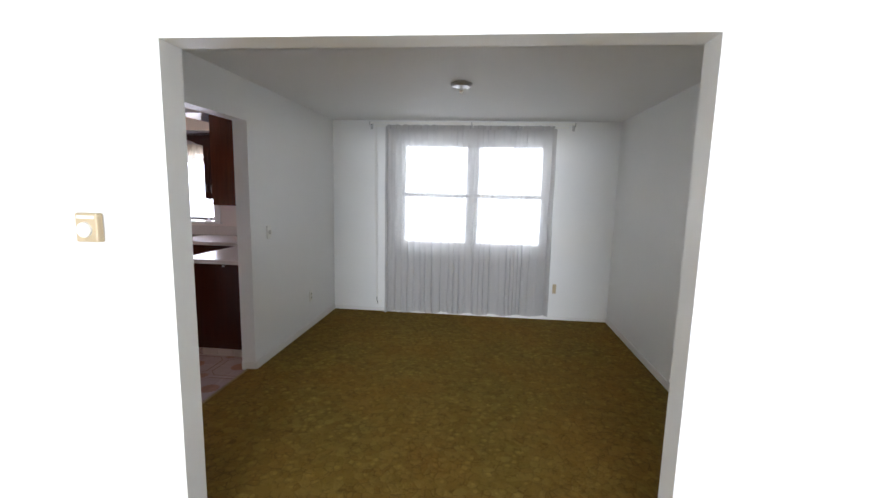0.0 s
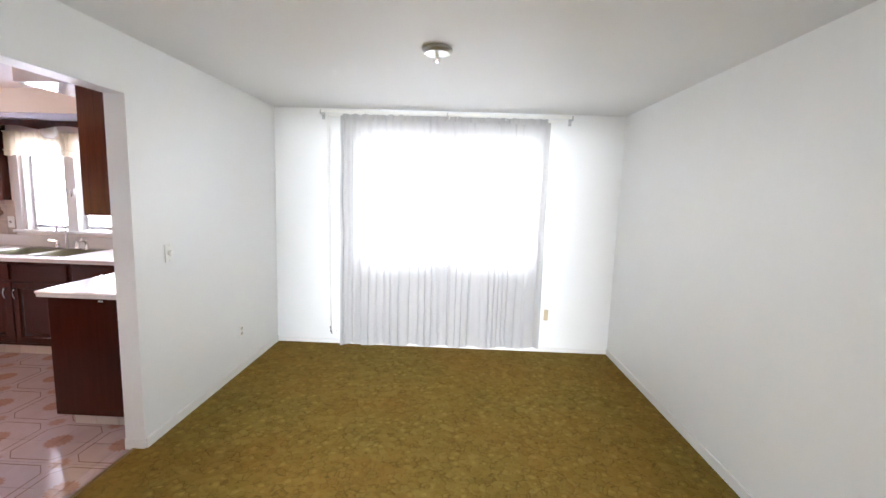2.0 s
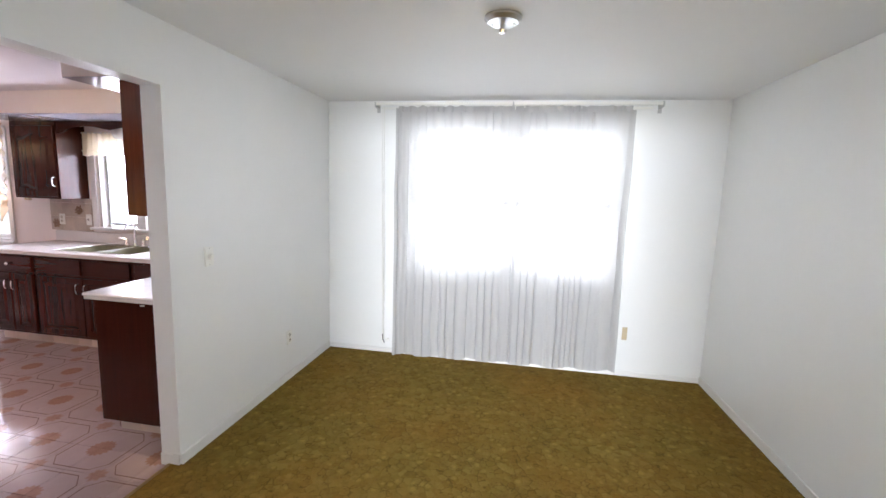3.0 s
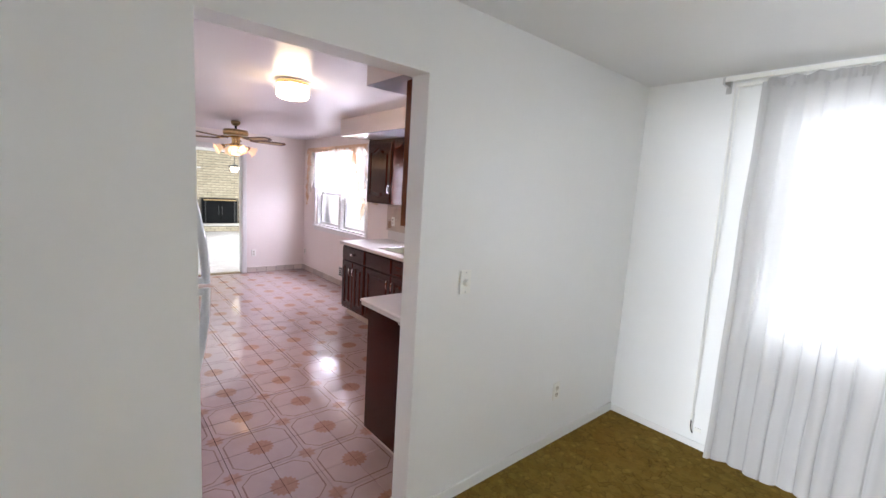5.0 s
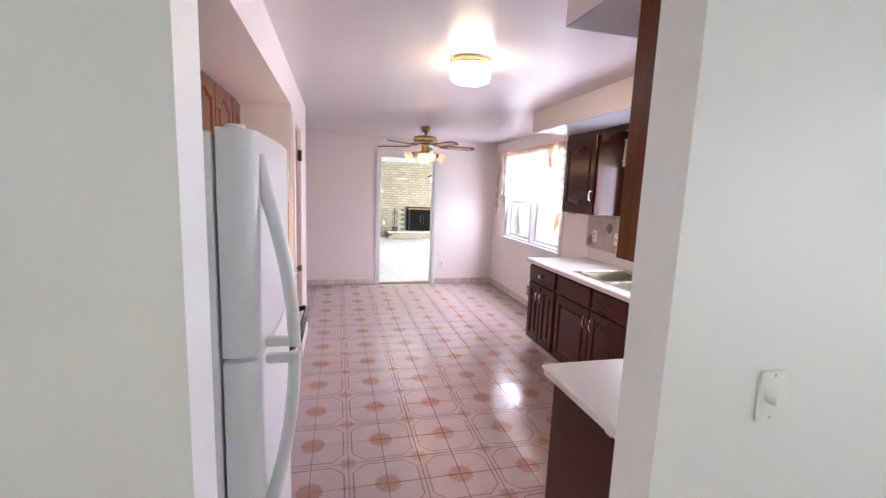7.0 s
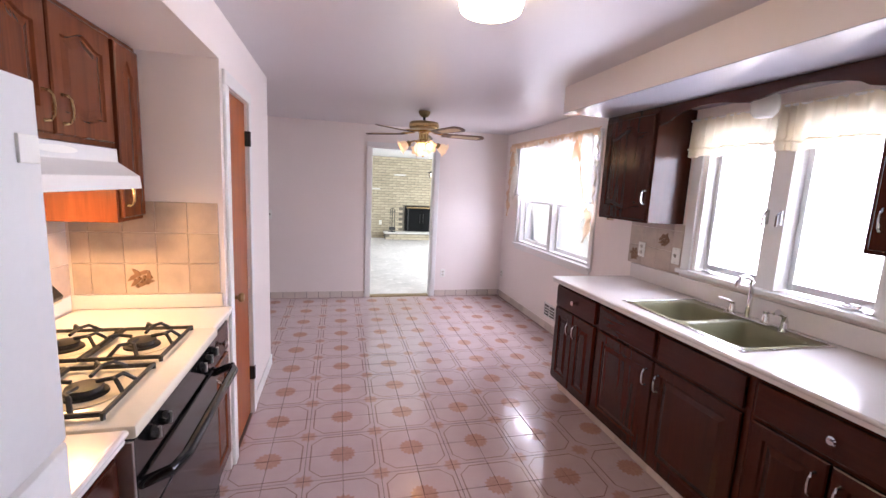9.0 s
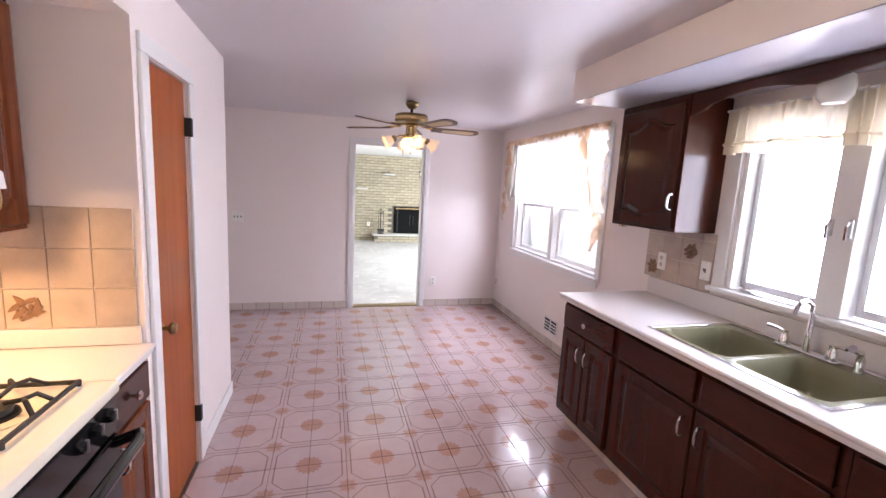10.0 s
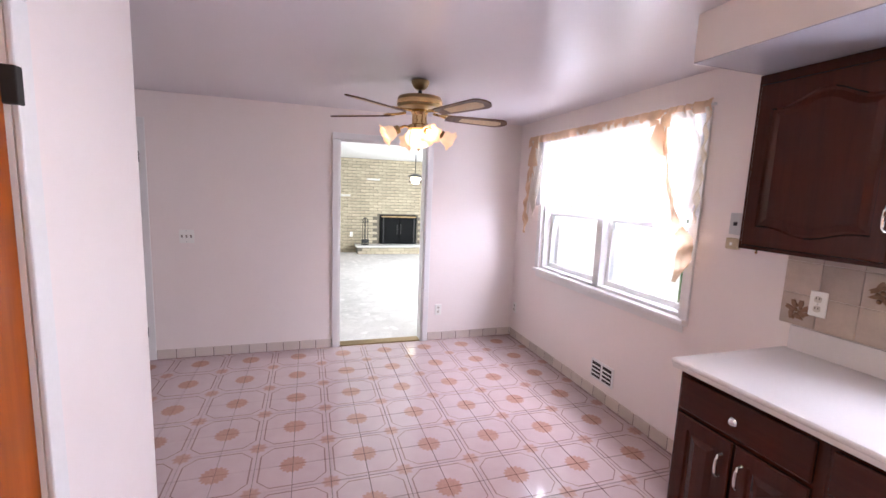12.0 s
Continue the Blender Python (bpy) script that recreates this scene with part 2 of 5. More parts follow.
WALL = mat("white_wall_paint", (0.84, 0.84, 0.825), 0.42, 0.02, 2, 0.08, 160, fine=0.01)
KWALL = mat("kitchen_wall_paint", (0.86, 0.785, 0.748), 0.34, 0.02, 2, 0.08, 160, fine=0.01)
CEIL = mat("ceiling_paint", (0.79, 0.785, 0.77), 0.6, 0.03, 1.2, 0.15, 120, fine=0.01)
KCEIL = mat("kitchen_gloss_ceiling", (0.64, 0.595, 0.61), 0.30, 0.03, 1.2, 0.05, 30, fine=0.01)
# greyer than the ceiling: the shade under the soffit is put into this colour
SOFFITSHADE = mat("soffit_shade_gloss", (0.42, 0.40, 0.44), 0.09, 0.03, 1.2, 0.03, 12, fine=0.01)
TRIM = mat("white_trim_paint", (0.80, 0.79, 0.77), 0.3, 0.03, 5, 0.05, 80)
CARPET = carpet_material("olive_gold_carpet", (0.200, 0.130, 0.024), (0.262, 0.177, 0.038), (0.060, 0.035, 0.007), (0.190, 0.090, 0.015), 0.046)
FAMCARPET = carpet_material("pale_grey_carpet", (0.56, 0.53, 0.50), (0.66, 0.63, 0.60), (0.46, 0.43, 0.40), (0.50, 0.47, 0.44), 0.12)
FLOORTILE = floor_tile_material()
GROUT = mat("floor_grout", (0.12, 0.078, 0.07), 0.8, 0.1, 12)
BASETILE = mat("base_tile", (0.66, 0.57, 0.51), 0.25, 0.1, 7)
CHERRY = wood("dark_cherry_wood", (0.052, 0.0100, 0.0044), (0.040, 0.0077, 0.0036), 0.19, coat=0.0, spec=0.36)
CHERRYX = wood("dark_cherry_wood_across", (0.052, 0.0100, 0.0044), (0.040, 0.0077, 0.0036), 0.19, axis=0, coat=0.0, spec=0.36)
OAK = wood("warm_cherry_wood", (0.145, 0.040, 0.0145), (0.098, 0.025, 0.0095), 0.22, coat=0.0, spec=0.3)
PANTRY = wood("varnished_birch_door", (0.32, 0.070, 0.006), (0.23, 0.045, 0.004), 0.28, scale=0.5, coat=0.0)
LAMINATE = mat("white_laminate", (0.76, 0.725, 0.71), 0.22, 0.02, 5, 0.02, 200)
WALLTILE = mat("beige_wall_tile", (0.50, 0.405, 0.335), 0.3, 0.35, 9, 0.1, 30, fine=0.06)
DECO = mat("brown_tile_relief", (0.24, 0.13, 0.07), 0.35, 0.3, 20)
WHITEMETAL = mat("white_enamel", (0.82, 0.82, 0.81), 0.22, 0.02, 4)
FRIDGE = mat("white_fridge_enamel", (0.80, 0.81, 0.82), 0.28, 0.02, 4, 0.1, 500)
COOKTOP = mat("almond_enamel", (0.80, 0.74, 0.62), 0.18, 0.02, 4)
BLACK = mat("black_gloss", (0.012, 0.012, 0.013), 0.12, 0.1, 4)
IRON = mat("cast_iron", (0.02, 0.019, 0.018), 0.55, 0.2, 30, 0.2, 200)
CHROME = mat("chrome", (0.80, 0.80, 0.80), 0.1, 0.03, 10, metal=1.0)
STEEL = mat("dull_steel", (0.55, 0.55, 0.54), 0.33, 0.05, 10, metal=1.0)
BRASS = mat("brass", (0.72, 0.52, 0.25), 0.2, 0.05, 10, metal=1.0)
ABRASS = mat("antique_brass", (0.34, 0.24, 0.12), 0.28, 0.1, 14, metal=1.0)
GREENSINK = mat("avocado_enamel_sink", (0.20, 0.195, 0.12), 0.15, 0.04, 6)
PLASTIC = mat("ivory_plastic", (0.86, 0.85, 0.80), 0.35, 0.02, 20)
TAN = mat("tan_plastic", (0.55, 0.44, 0.28), 0.4, 0.05, 20)
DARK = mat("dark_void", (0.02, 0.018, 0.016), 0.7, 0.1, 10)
SHEER = cloth("sheer_curtain", (0.57, 0.558, 0.548), 0.40, 0.13)
VALANCE = cloth("cream_valance_cloth", (0.82, 0.74, 0.59), 0.45, 0.08)
PEACH = cloth("peach_ribbon_cloth", (0.76, 0.55, 0.37), 0.5, 0.05)
SWAG = cloth("white_swag_cloth", (0.84, 0.79, 0.70), 0.5, 0.12)
GLASS = glass_material()
BRICK = mat("yellow_brick", (0.44, 0.375, 0.265), 0.8, 0.22, 5, 0.4, 60, fine=0.1)
MORTAR = mat("brick_mortar", (0.15, 0.13, 0.10), 0.9, 0.15, 8, 0.3, 80)
STONE = mat("pale_hearth_stone", (0.62, 0.60, 0.56), 0.6, 0.1, 6, 0.2, 60)
LIT = glow("lit_opal_glass", (1.0, 0.80, 0.55), G_LAMP, (0.85, 0.8, 0.7))
LITFAN = glow("lit_frosted_glass", (1.0, 0.70, 0.44), G_FAN * 0.5, (0.85, 0.8, 0.7))
TULIP = glow("lit_peach_glass", (1.0, 0.62, 0.36), G_FAN * 0.16, (0.80, 0.62, 0.50))
BULB = glow("warm_bulb", (1.0, 0.62, 0.30), 14.0)
SOOT = mat("black_screen_mesh", (0.008, 0.008, 0.008), 0.8, 0.3, 60, 0.4, 300, spec=0.1)
LITFAR = glow("lit_lantern_glass", (1.0, 0.85, 0.62), G_FAN, (0.85, 0.8, 0.7))
OPAL = mat("unlit_opal_glass", (0.72, 0.72, 0.68), 0.15, 0.03, 8)
GRASS = mat("lawn", (0.06, 0.10, 0.03), 0.9, 0.4, 3, 0.6, 40, fine=0.2)
SIDING = mat("pale_siding", (0.78, 0.79, 0.80), 0.6, 0.05, 3)

# ---- mesh helpers ----
def link_mesh(name, bm, material, smooth=False):
    me = bpy.data.meshes.new(name)
    bmesh.ops.recalc_face_normals(bm, faces=bm.faces)
    bm.to_mesh(me)
    bm.free()
    me.materials.append(material)
    if smooth:
        for p in me.polygons:
            p.use_smooth = True
        me.set_sharp_from_angle(angle=radians(35))
    return new(name, me)


def part(name, bm, material, parent, label="", smooth=False):
    ob = link_mesh(name, bm, material, smooth)
    ob.parent = parent
    if label:
        ob["label"] = label
    return ob


def single(name, bm, material, label, category, group="", kind="", m=None, smooth=False):
    ob = link_mesh(name, bm, material, smooth)
    if m is not None:
        ob.matrix_world = m
    return tagged(ob, label, category, group, kind)


def thing(name, m, label, category, group="", kind=""):
    ob = new(name)
    ob.empty_display_size = 0.1
    ob.matrix_world = m
    return tagged(ob, label, category, group, kind)


def box(x0, x1, y0, y1, z0, z1, bevel=0.0, bm=None, seg=2):
    out = bm or bmesh.new()
    one = bmesh.new()
    mtx = Matrix.Translation(((x0 + x1) / 2, (y0 + y1) / 2, (z0 + z1) / 2)) @ Matrix.Diagonal((abs(x1 - x0), abs(y1 - y0), abs(z1 - z0), 1))
    bmesh.ops.create_cube(one, size=1, matrix=mtx)
    if bevel:
        bmesh.ops.bevel(one, geom=one.edges[:], offset=bevel, segments=seg, profile=0.5, affect="EDGES")
    return join(out, one)


def join(out, one):
    idx = {v: out.verts.new(v.co) for v in one.verts}
    for f in one.faces:
        try:
            out.faces.new([idx[v] for v in f.verts])
        except ValueError:
            pass
    one.free()
    return out


def lathe(profile, n=28, bm=None, at=(0, 0, 0), m=None):
    """Turn (radius, height) pairs round z."""
    one = bmesh.new()
    rings = []
    for r, z in profile:
        if r < 1e-5:
            rings.append([one.verts.new((0, 0, z))])
        else:
            rings.append([one.verts.new((r * math.cos(2 * math.pi * k / n), r * math.sin(2 * math.pi * k / n), z)) for k in range(n)])
    for a, b in zip(rings, rings[1:]):
        for k in range(n):
            q = [a[k % len(a)], a[(k + 1) % len(a)], b[(k + 1) % len(b)], b[k % len(b)]]
            q = list(dict.fromkeys(q))
            if len(q) > 2:
                one.faces.new(q)
    one.transform((Matrix.Translation(at) @ m) if m is not None else Matrix.Translation(at))
    return join(bm or bmesh.new(), one)


def tube(points, radius, n=8, bm=None):
    """A round bar along points; radius a number or one for each point."""
    one = bmesh.new()
    pts = [Vector(p) for p in points]
    rings = []
    for i, p in enumerate(pts):
        d = (pts[min(i + 1, len(pts) - 1)] - pts[max(i - 1, 0)]).normalized()
        a = d.cross(Vector((0, 0, 1)) if abs(d.z) < 0.9 else Vector((1, 0, 0))).normalized()
        b = d.cross(a)
        r = radius if isinstance(radius, (int, float)) else radius[i]
        rings.append([one.verts.new(p + r * (a * math.cos(2 * math.pi * k / n) + b * math.sin(2 * math.pi * k / n))) for k in range(n)])
    for a, b in zip(rings, rings[1:]):
        for k in range(n):
            one.faces.new((a[k], a[(k + 1) % n], b[(k + 1) % n], b[k]))
    one.faces.new(rings[0]), one.faces.new(rings[-1])
    return join(bm or bmesh.new(), one)


def prism(outline, axis, a, b, bm=None, bevel=0.0):
    """A closed outline of pairs, pushed from a to b along an axis ('x': pairs are y, z; 'y': x, z; 'z': x, y)."""
    one = bmesh.new()
    put = {"x": lambda p, q: (q, p[0], p[1]), "y": lambda p, q: (p[0], q, p[1]), "z": lambda p, q: (p[0], p[1], q)}[axis]
    lo, hi = [one.verts.new(put(p, a)) for p in outline], [one.verts.new(put(p, b)) for p in outline]
    one.faces.new(lo), one.faces.new(hi)
    n = len(outline)
    for k in range(n):
        one.faces.new((lo[k], lo[(k + 1) % n], hi[(k + 1) % n], hi[k]))
    if bevel:
        bmesh.ops.recalc_face_normals(one, faces=one.faces)
        bmesh.ops.bevel(one, geom=[e for e in one.edges if e.calc_face_angle(0) > 0.5], offset=bevel, segments=2, profile=0.5, affect="EDGES")
    return join(bm or bmesh.new(), one)


def sheet(f, nu, nv, bm=None):
    """A surface f(u, v), u and v from 0 to 1."""
    one = bmesh.new()
    g = [[one.verts.new(f(i / nu, j / nv)) for j in range(nv + 1)] for i in range(nu + 1)]
    for i in range(nu):
        for j in range(nv):
            one.faces.new((g[i][j], g[i + 1][j], g[i + 1][j + 1], g[i][j + 1]))
    return join(bm or bmesh.new(), one)


def wall(name, boxes, material, label):
    bm = bmesh.new()
    for b in boxes:
        box(*b, bm=bm)
    return single(name, bm, material, label, "wall", kind="structure")

# ---- plan ----
YN = 5.530                   # inner face of the window wall
XP, XK = -1.345, -1.465      # partition: dining face, kitchen face
XF = -7.39                   # far kitchen wall
YS, YD = 1.822, 1.937          # wall between living and dining room
XE = 2.072                   # dining room's plain side wall
HD = 2.382                   # dining ceiling
OUT = 0.20                   # outer wall thickness


def zc(x):
    """The old kitchen ceiling dips a little towards its far end."""
    return 2.335 + (x + 4.6) * 0.008


# ---- structure ----
single("ground", box(-60, 60, -60, 60, -0.42, -0.22), GRASS, "green lawn around the house", "ground", kind="structure")
single("floor_slab", box(-14.3, 2.6, -7.6, 8.2, -0.20, -0.008), GROUT, "bare slab under the floors", "floor", kind="structure")
single("floor_dining", box(XP - 0.06, XE, YS - 9.0, YN, -0.006, 0.012), CARPET, "worn olive-gold sculpted carpet", "floor", kind="structure")
single("floor_living", box(-4.2, XP - 0.062, YS - 9.0, YS, -0.006, 0.012), CARPET, "worn olive-gold sculpted carpet", "floor", kind="structure")
single("floor_family", box(-14.1, XF - 0.06, 0.2, 7.8, -0.006, 0.006), FAMCARPET, "pale mottled carpet of the family room", "floor", kind="structure")
single("ceiling_dining", box(XP - 0.05, XE + 0.1, YD - 0.06, YN + 0.1, HD, HD + 0.12), CEIL, "white painted ceiling", "ceiling", kind="structure")
single("ceiling_living", box(-4.2, XE + 0.1, -7.4, YD - 0.062, HD, HD + 0.12), CEIL, "white painted ceiling", "ceiling", kind="structure")
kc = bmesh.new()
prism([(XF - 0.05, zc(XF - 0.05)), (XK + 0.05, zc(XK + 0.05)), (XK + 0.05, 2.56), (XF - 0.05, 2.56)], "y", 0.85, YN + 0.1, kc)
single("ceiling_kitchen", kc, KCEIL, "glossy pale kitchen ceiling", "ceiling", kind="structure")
single("ceiling_family", box(-14.1, XF - 0.055, 0.2, 7.9, HFAM, HFAM + 0.3), CEIL, "white family room ceiling", "ceiling", kind="structure")

WD = (-0.515, 1.286, 0.850, 2.157)     # dining window opening: x, x, z, z
WN = (-6.855, -5.165, 0.870, 2.075)     # nook window
WS = (-3.97, -2.925, 1.085, 1.975)    # sink window


def window_wall(name, x0, x1, holes, material, label, top=2.6):
    boxes, x = [], x0
    for a, b, lo, hi in holes:
        boxes += [(x, a, YN, YN + OUT, 0, top), (a, b, YN, YN + OUT, 0, lo), (a, b, YN, YN + OUT, hi, top)]
        x = b
    return wall(name, boxes + [(x, x1, YN, YN + OUT, 0, top)], material, label)


window_wall("wall_north_dining", -1.405, XE + 0.12, [WD], WALL, "white painted wall with the curtained window")
window_wall("wall_north_kitchen", XF - 0.12, -1.406, [WN, WS], KWALL, "pinkish white kitchen wall with two windows")
wall("wall_east_dining", [(XE, XE + 0.12, YD, YN, 0, 2.6)], WALL, "plain white wall")
DO = (2.767, 3.618, 2.067)           # doorway to the kitchen: y, y, head
wall("wall_partition", [(XK, XP, YD, DO[0], 0, 2.6), (XK, XP, DO[1], YN, 0, 2.6), (XK, XP, DO[0], DO[1], DO[2], 2.6)], WALL, "white partition wall with an open doorway")
OP = (-0.617, 1.266, 2.067)          # wide opening from the living room
wall("wall_opening", [(-4.2, OP[0], YS, YD, 0, 2.6), (OP[1], XE + 0.12, YS, YD, 0, 2.6), (OP[0], OP[1], YS, YD, OP[2], 2.6)], WALL, "white wall with a wide cased opening")
LW = (-1.5, 1.9, 0.65, 2.25)
wall("wall_living_front", [(-4.2, LW[0], -7.4, -7.2, 0, 2.6), (LW[1], XE + 0.12, -7.4, -7.2, 0, 2.6), (LW[0], LW[1], -7.4, -7.2, 0, LW[2]), (LW[0], LW[1], -7.4, -7.2, LW[3], 2.6)], WALL, "white living room wall with a wide window")
wall("wall_living_sides", [(-4.32, -4.2, -7.4, YD, 0, 2.6), (XE, XE + 0.12, -7.2, YS, 0, 2.6)], WALL, "plain white living room walls")
FD = (3.625, 4.487, 2.030)           # doorway to the family room
wall("wall_far_kitchen", [(XF - 0.12, XF, 0.9, 1.22, 0, 2.5), (XF - 0.12, XF, 1.995, FD[0], 0, 2.5), (XF - 0.12, XF, FD[1], YN, 0, 2.5), (XF - 0.12, XF, FD[0], FD[1], FD[2], 2.5), (XF - 0.12, XF, 1.22, 1.995, 2.030, 2.5)], KWALL, "pinkish white wall with a doorway")
PF = 2.665                           # front of the pantry and of the appliance recess
PD = (-4.505, -4.022, 2.005)         # pantry door opening
XN = -3.915                          # side of the recess
wall("wall_pantry", [(PD[1], XN, 2.565, PF, 0, 2.6), (-5.30, PD[0], 2.565, PF, 0, 2.6), (PD[0], PD[1], 2.565, PF, PD[2], 2.6), (-4.015, XN, 1.88, 2.565, 0, 2.6), (-5.30, -5.20, 0.9, 2.565, 0, 2.6), (-5.20, -4.015, 1.78, 1.88, 0, 2.6)], KWALL, "pinkish white pantry walls")
wall("wall_recess_back", [(XN, XP, 1.88, 2.00, 0, 2.6)], KWALL, "painted wall behind stove and fridge")
wall("wall_nook_side", [(XF - 0.12, -5.20, 0.80, 0.90, 0, 2.6)], KWALL, "plain pinkish wall")
wall("recess_soffit", [(XN, XK, 2.00, PF, 2.110, 2.6)], KWALL, "boxed soffit above the appliances")
SF, SE = 4.845, -4.63                # sink soffit: front and far end
wall("sink_soffit", [(SE, XK, SF, YN, 2.150, 2.6), (-2.10, XK, 3.752, SF, 2.150, 2.6)], KWALL, "boxed soffit above the wall cabinets")
# thin sheets added below the soffit to carry the painted shade
single("soffit_underside", box(SE + 0.001, XK - 0.001, SF + 0.001, YN - 0.001, 2.1455, 2.1495), SOFFITSHADE, "glossy soffit underside, its colour greyed for the shade there", "ceiling", kind="structure")
single("soffit_underside", box(-2.099, XK - 0.001, 3.753, SF, 2.1455, 2.1495), SOFFITSHADE, "glossy soffit underside, its colour greyed for the shade there", "ceiling", kind="structure")
# family room shell
wall("wall_family_sides", [(-14.1, XF - 0.12, 0.08, 0.2, 0, 2.6), (-14.1, -11.55, 7.8, 7.95, 0, 2.6), (-8.45, XF - 0.12, 7.8, 7.95, 0, 2.6), (-11.55, -8.45, 7.8, 7.95, 0, 0.4), (-11.55, -8.45, 7.8, 7.95, 2.05, 2.6), (XF - 0.12, XF - 0.02, YN + OUT, 7.95, 0, 2.6), (XF - 0.12, XF - 0.02, 0.08, 0.8, 0, 2.6)], WALL, "white family room walls")


# clapboards on the family room's outer wall, facing the nook window
sid = thing("siding", pose(XF - 0.019, 0, 0), "white lapped siding on the outer wall", "siding", kind="structure")
for k in range(14):
    z = -0.18 + 0.2 * k
    part("board", prism([(0.0, z), (0.012, z), (0.006, z + 0.1995), (0.0, z + 0.1995)], "y", YN + OUT + 0.002, 7.95), SIDING, sid)


def baseboard(name, x0, x1, y0, y1, h, material, label):
    return single(name, box(x0, x1, y0, y1, 0.0, h, 0.004), material, label, "baseboard", kind="structure")


BB = "white painted baseboard"
baseboard("baseboard_partition", XP + 0.001, XP + 0.014, DO[1], YN - 0.012, 0.075, TRIM, BB)
baseboard("baseboard_partition_near", XP + 0.001, XP + 0.014, YD + 0.014, DO[0], 0.075, TRIM, BB)
baseboard("baseboard_east", XE - 0.014, XE - 0.001, YD + 0.014, YN - 0.012, 0.075, TRIM, BB)
baseboard("baseboard_north", XP + 0.001, XE - 0.001, YN - 0.011, YN - 0.001, 0.055, TRIM, BB)
baseboard("baseboard_jamb", XK, XP, DO[1] - 0.011, DO[1] - 0.001, 0.07, TRIM, BB)
baseboard("baseboard_pantry", -5.298, -4.578, PF + 0.001, PF + 0.012, 0.09, TRIM, BB)


def casing(name, axis, at, a, b, head, width, thick, sign, label):
    """Door trim on a wall: two legs and a head. axis: the wall's normal."""
    t = thing(name, pose(0, 0, 0), label, "door trim", kind="structure")
    y0, y1 = (at, at + sign * thick) if sign > 0 else (at - thick, at)
    y0, y1 = y0 + sign * 0.0015, y1 + sign * 0.0015
    for nm, lo, hi, z0, z1 in (("trim_leg", a - width, a, 0, head), ("trim_leg", b, b + width, 0, head), ("trim_head", a - width, b + width, head + 0.001, head + width)):
        bm = box(y0, y1, lo, hi, z0, z1, 0.004) if axis == "x" else box(lo, hi, y0, y1, z0, z1, 0.004)
        part(nm, bm, TRIM, t)
    return t


casing("trim_family_door", "x", XF, FD[0], FD[1], FD[2], 0.062, 0.016, 1, "white painted door trim")
casing("trim_pantry_door", "y", PF, PD[0], PD[1], PD[2], 0.070, 0.016, 1, "white painted pantry door trim")
casing("trim_side_door", "x", XF, 1.22, 1.995, 2.030, 0.062, 0.016, 1, "white painted door trim")
t = thing("door_jamb", pose(0, 0, 0), "white lining of the family room doorway", "door frame", kind="structure")
part("jamb_side", box(XF - 0.13, XF + 0.004, FD[0] + 0.001, FD[0] + 0.016, 0, FD[2] - 0.001, 0.002), TRIM, t)
part("jamb_side", box(XF - 0.13, XF + 0.004, FD[1] - 0.016, FD[1] - 0.001, 0, FD[2] - 0.001, 0.002), TRIM, t)
part("jamb_head", box(XF - 0.13, XF + 0.004, FD[0] + 0.017, FD[1] - 0.017, FD[2] - 0.016, FD[2] - 0.001, 0.002), TRIM, t)
part("threshold", box(XF - 0.12, XF, FD[0] + 0.017, FD[1] - 0.017, -0.004, 0.010, 0.003), ABRASS, t, "thin metal threshold strip")
single("carpet_strip", box(XP - 0.075, XP - 0.050, DO[0], DO[1], -0.004, 0.014, 0.004), ABRASS, "metal edge strip between carpet and tile", "threshold", kind="structure")

# ---- windows ----
def double_hung(name, op, label, rails):
    """Two sashes side by side in one opening, with frames, meeting rails and glass."""
    x0, x1, z0, z1 = op
    t = thing(name, pose((x0 + x1) / 2, YN, z0), label, "window", kind="structure")
    w, h, y = (x1 - x0) / 2, z1 - z0, 0.075
    for nm, b in (("window_frame", (-w, -w + 0.03)), ("window_frame", (w - 0.03, w)), ("mullion", (-0.035, 0.035))):
        part(nm, box(b[0], b[1], 0.012, 0.155, 0.001, h - 0.001, 0.003), TRIM, t)
    part("window_frame", box(-w + 0.03, w - 0.03, 0.012, 0.155, h - 0.03, h - 0.001, 0.003), TRIM, t)
    part("window_sill", box(-w + 0.001, w - 0.001, 0.012, 0.155, 0.001, 0.022, 0.003), TRIM, t)
    for side in (-1, 1):
        a, b = sorted((side * 0.036, side * (w - 0.031)))
        for low, yy in ((True, y), (False, y + 0.035)):
            lo, hi = (0.023, rails) if low else (rails - 0.03, h - 0.031)
            bm = bmesh.new()
            for q in ((a, a + 0.035, lo, hi), (b - 0.035, b, lo, hi), (a + 0.035, b - 0.035, lo, lo + 0.04), (a + 0.035, b - 0.035, hi - 0.035, hi)):
                box(q[0], q[1], yy, yy + 0.03, q[2], q[3], 0.003, bm)
            sash = part("sash", bm, TRIM, t, "white painted sash")
            p = part("pane", box(a + 0.034, b - 0.034, yy + 0.012, yy + 0.016, lo + 0.039, hi - 0.034), GLASS, sash)
            p.visible_shadow = False
    return t


double_hung("window_dining", WD, "white double window behind the sheer curtain", 0.66)
wn_ = double_hung("window_nook", WN, "white double-hung window pair", 0.565)
# casing, stool and apron of the nook window, in its own measures
part("casing", box(-0.907, -0.846, -0.018, -0.0015, -0.04, 1.25, 0.003), TRIM, wn_)
part("casing", box(0.846, 0.907, -0.018, -0.0015, -0.04, 1.25, 0.003), TRIM, wn_)
part("casing", box(-0.845, 0.845, -0.018, -0.0015, 1.191, 1.25, 0.003), TRIM, wn_)
part("window_stool", box(-0.90, 0.90, -0.045, 0.012, -0.028, 0.0, 0.005), TRIM, wn_)
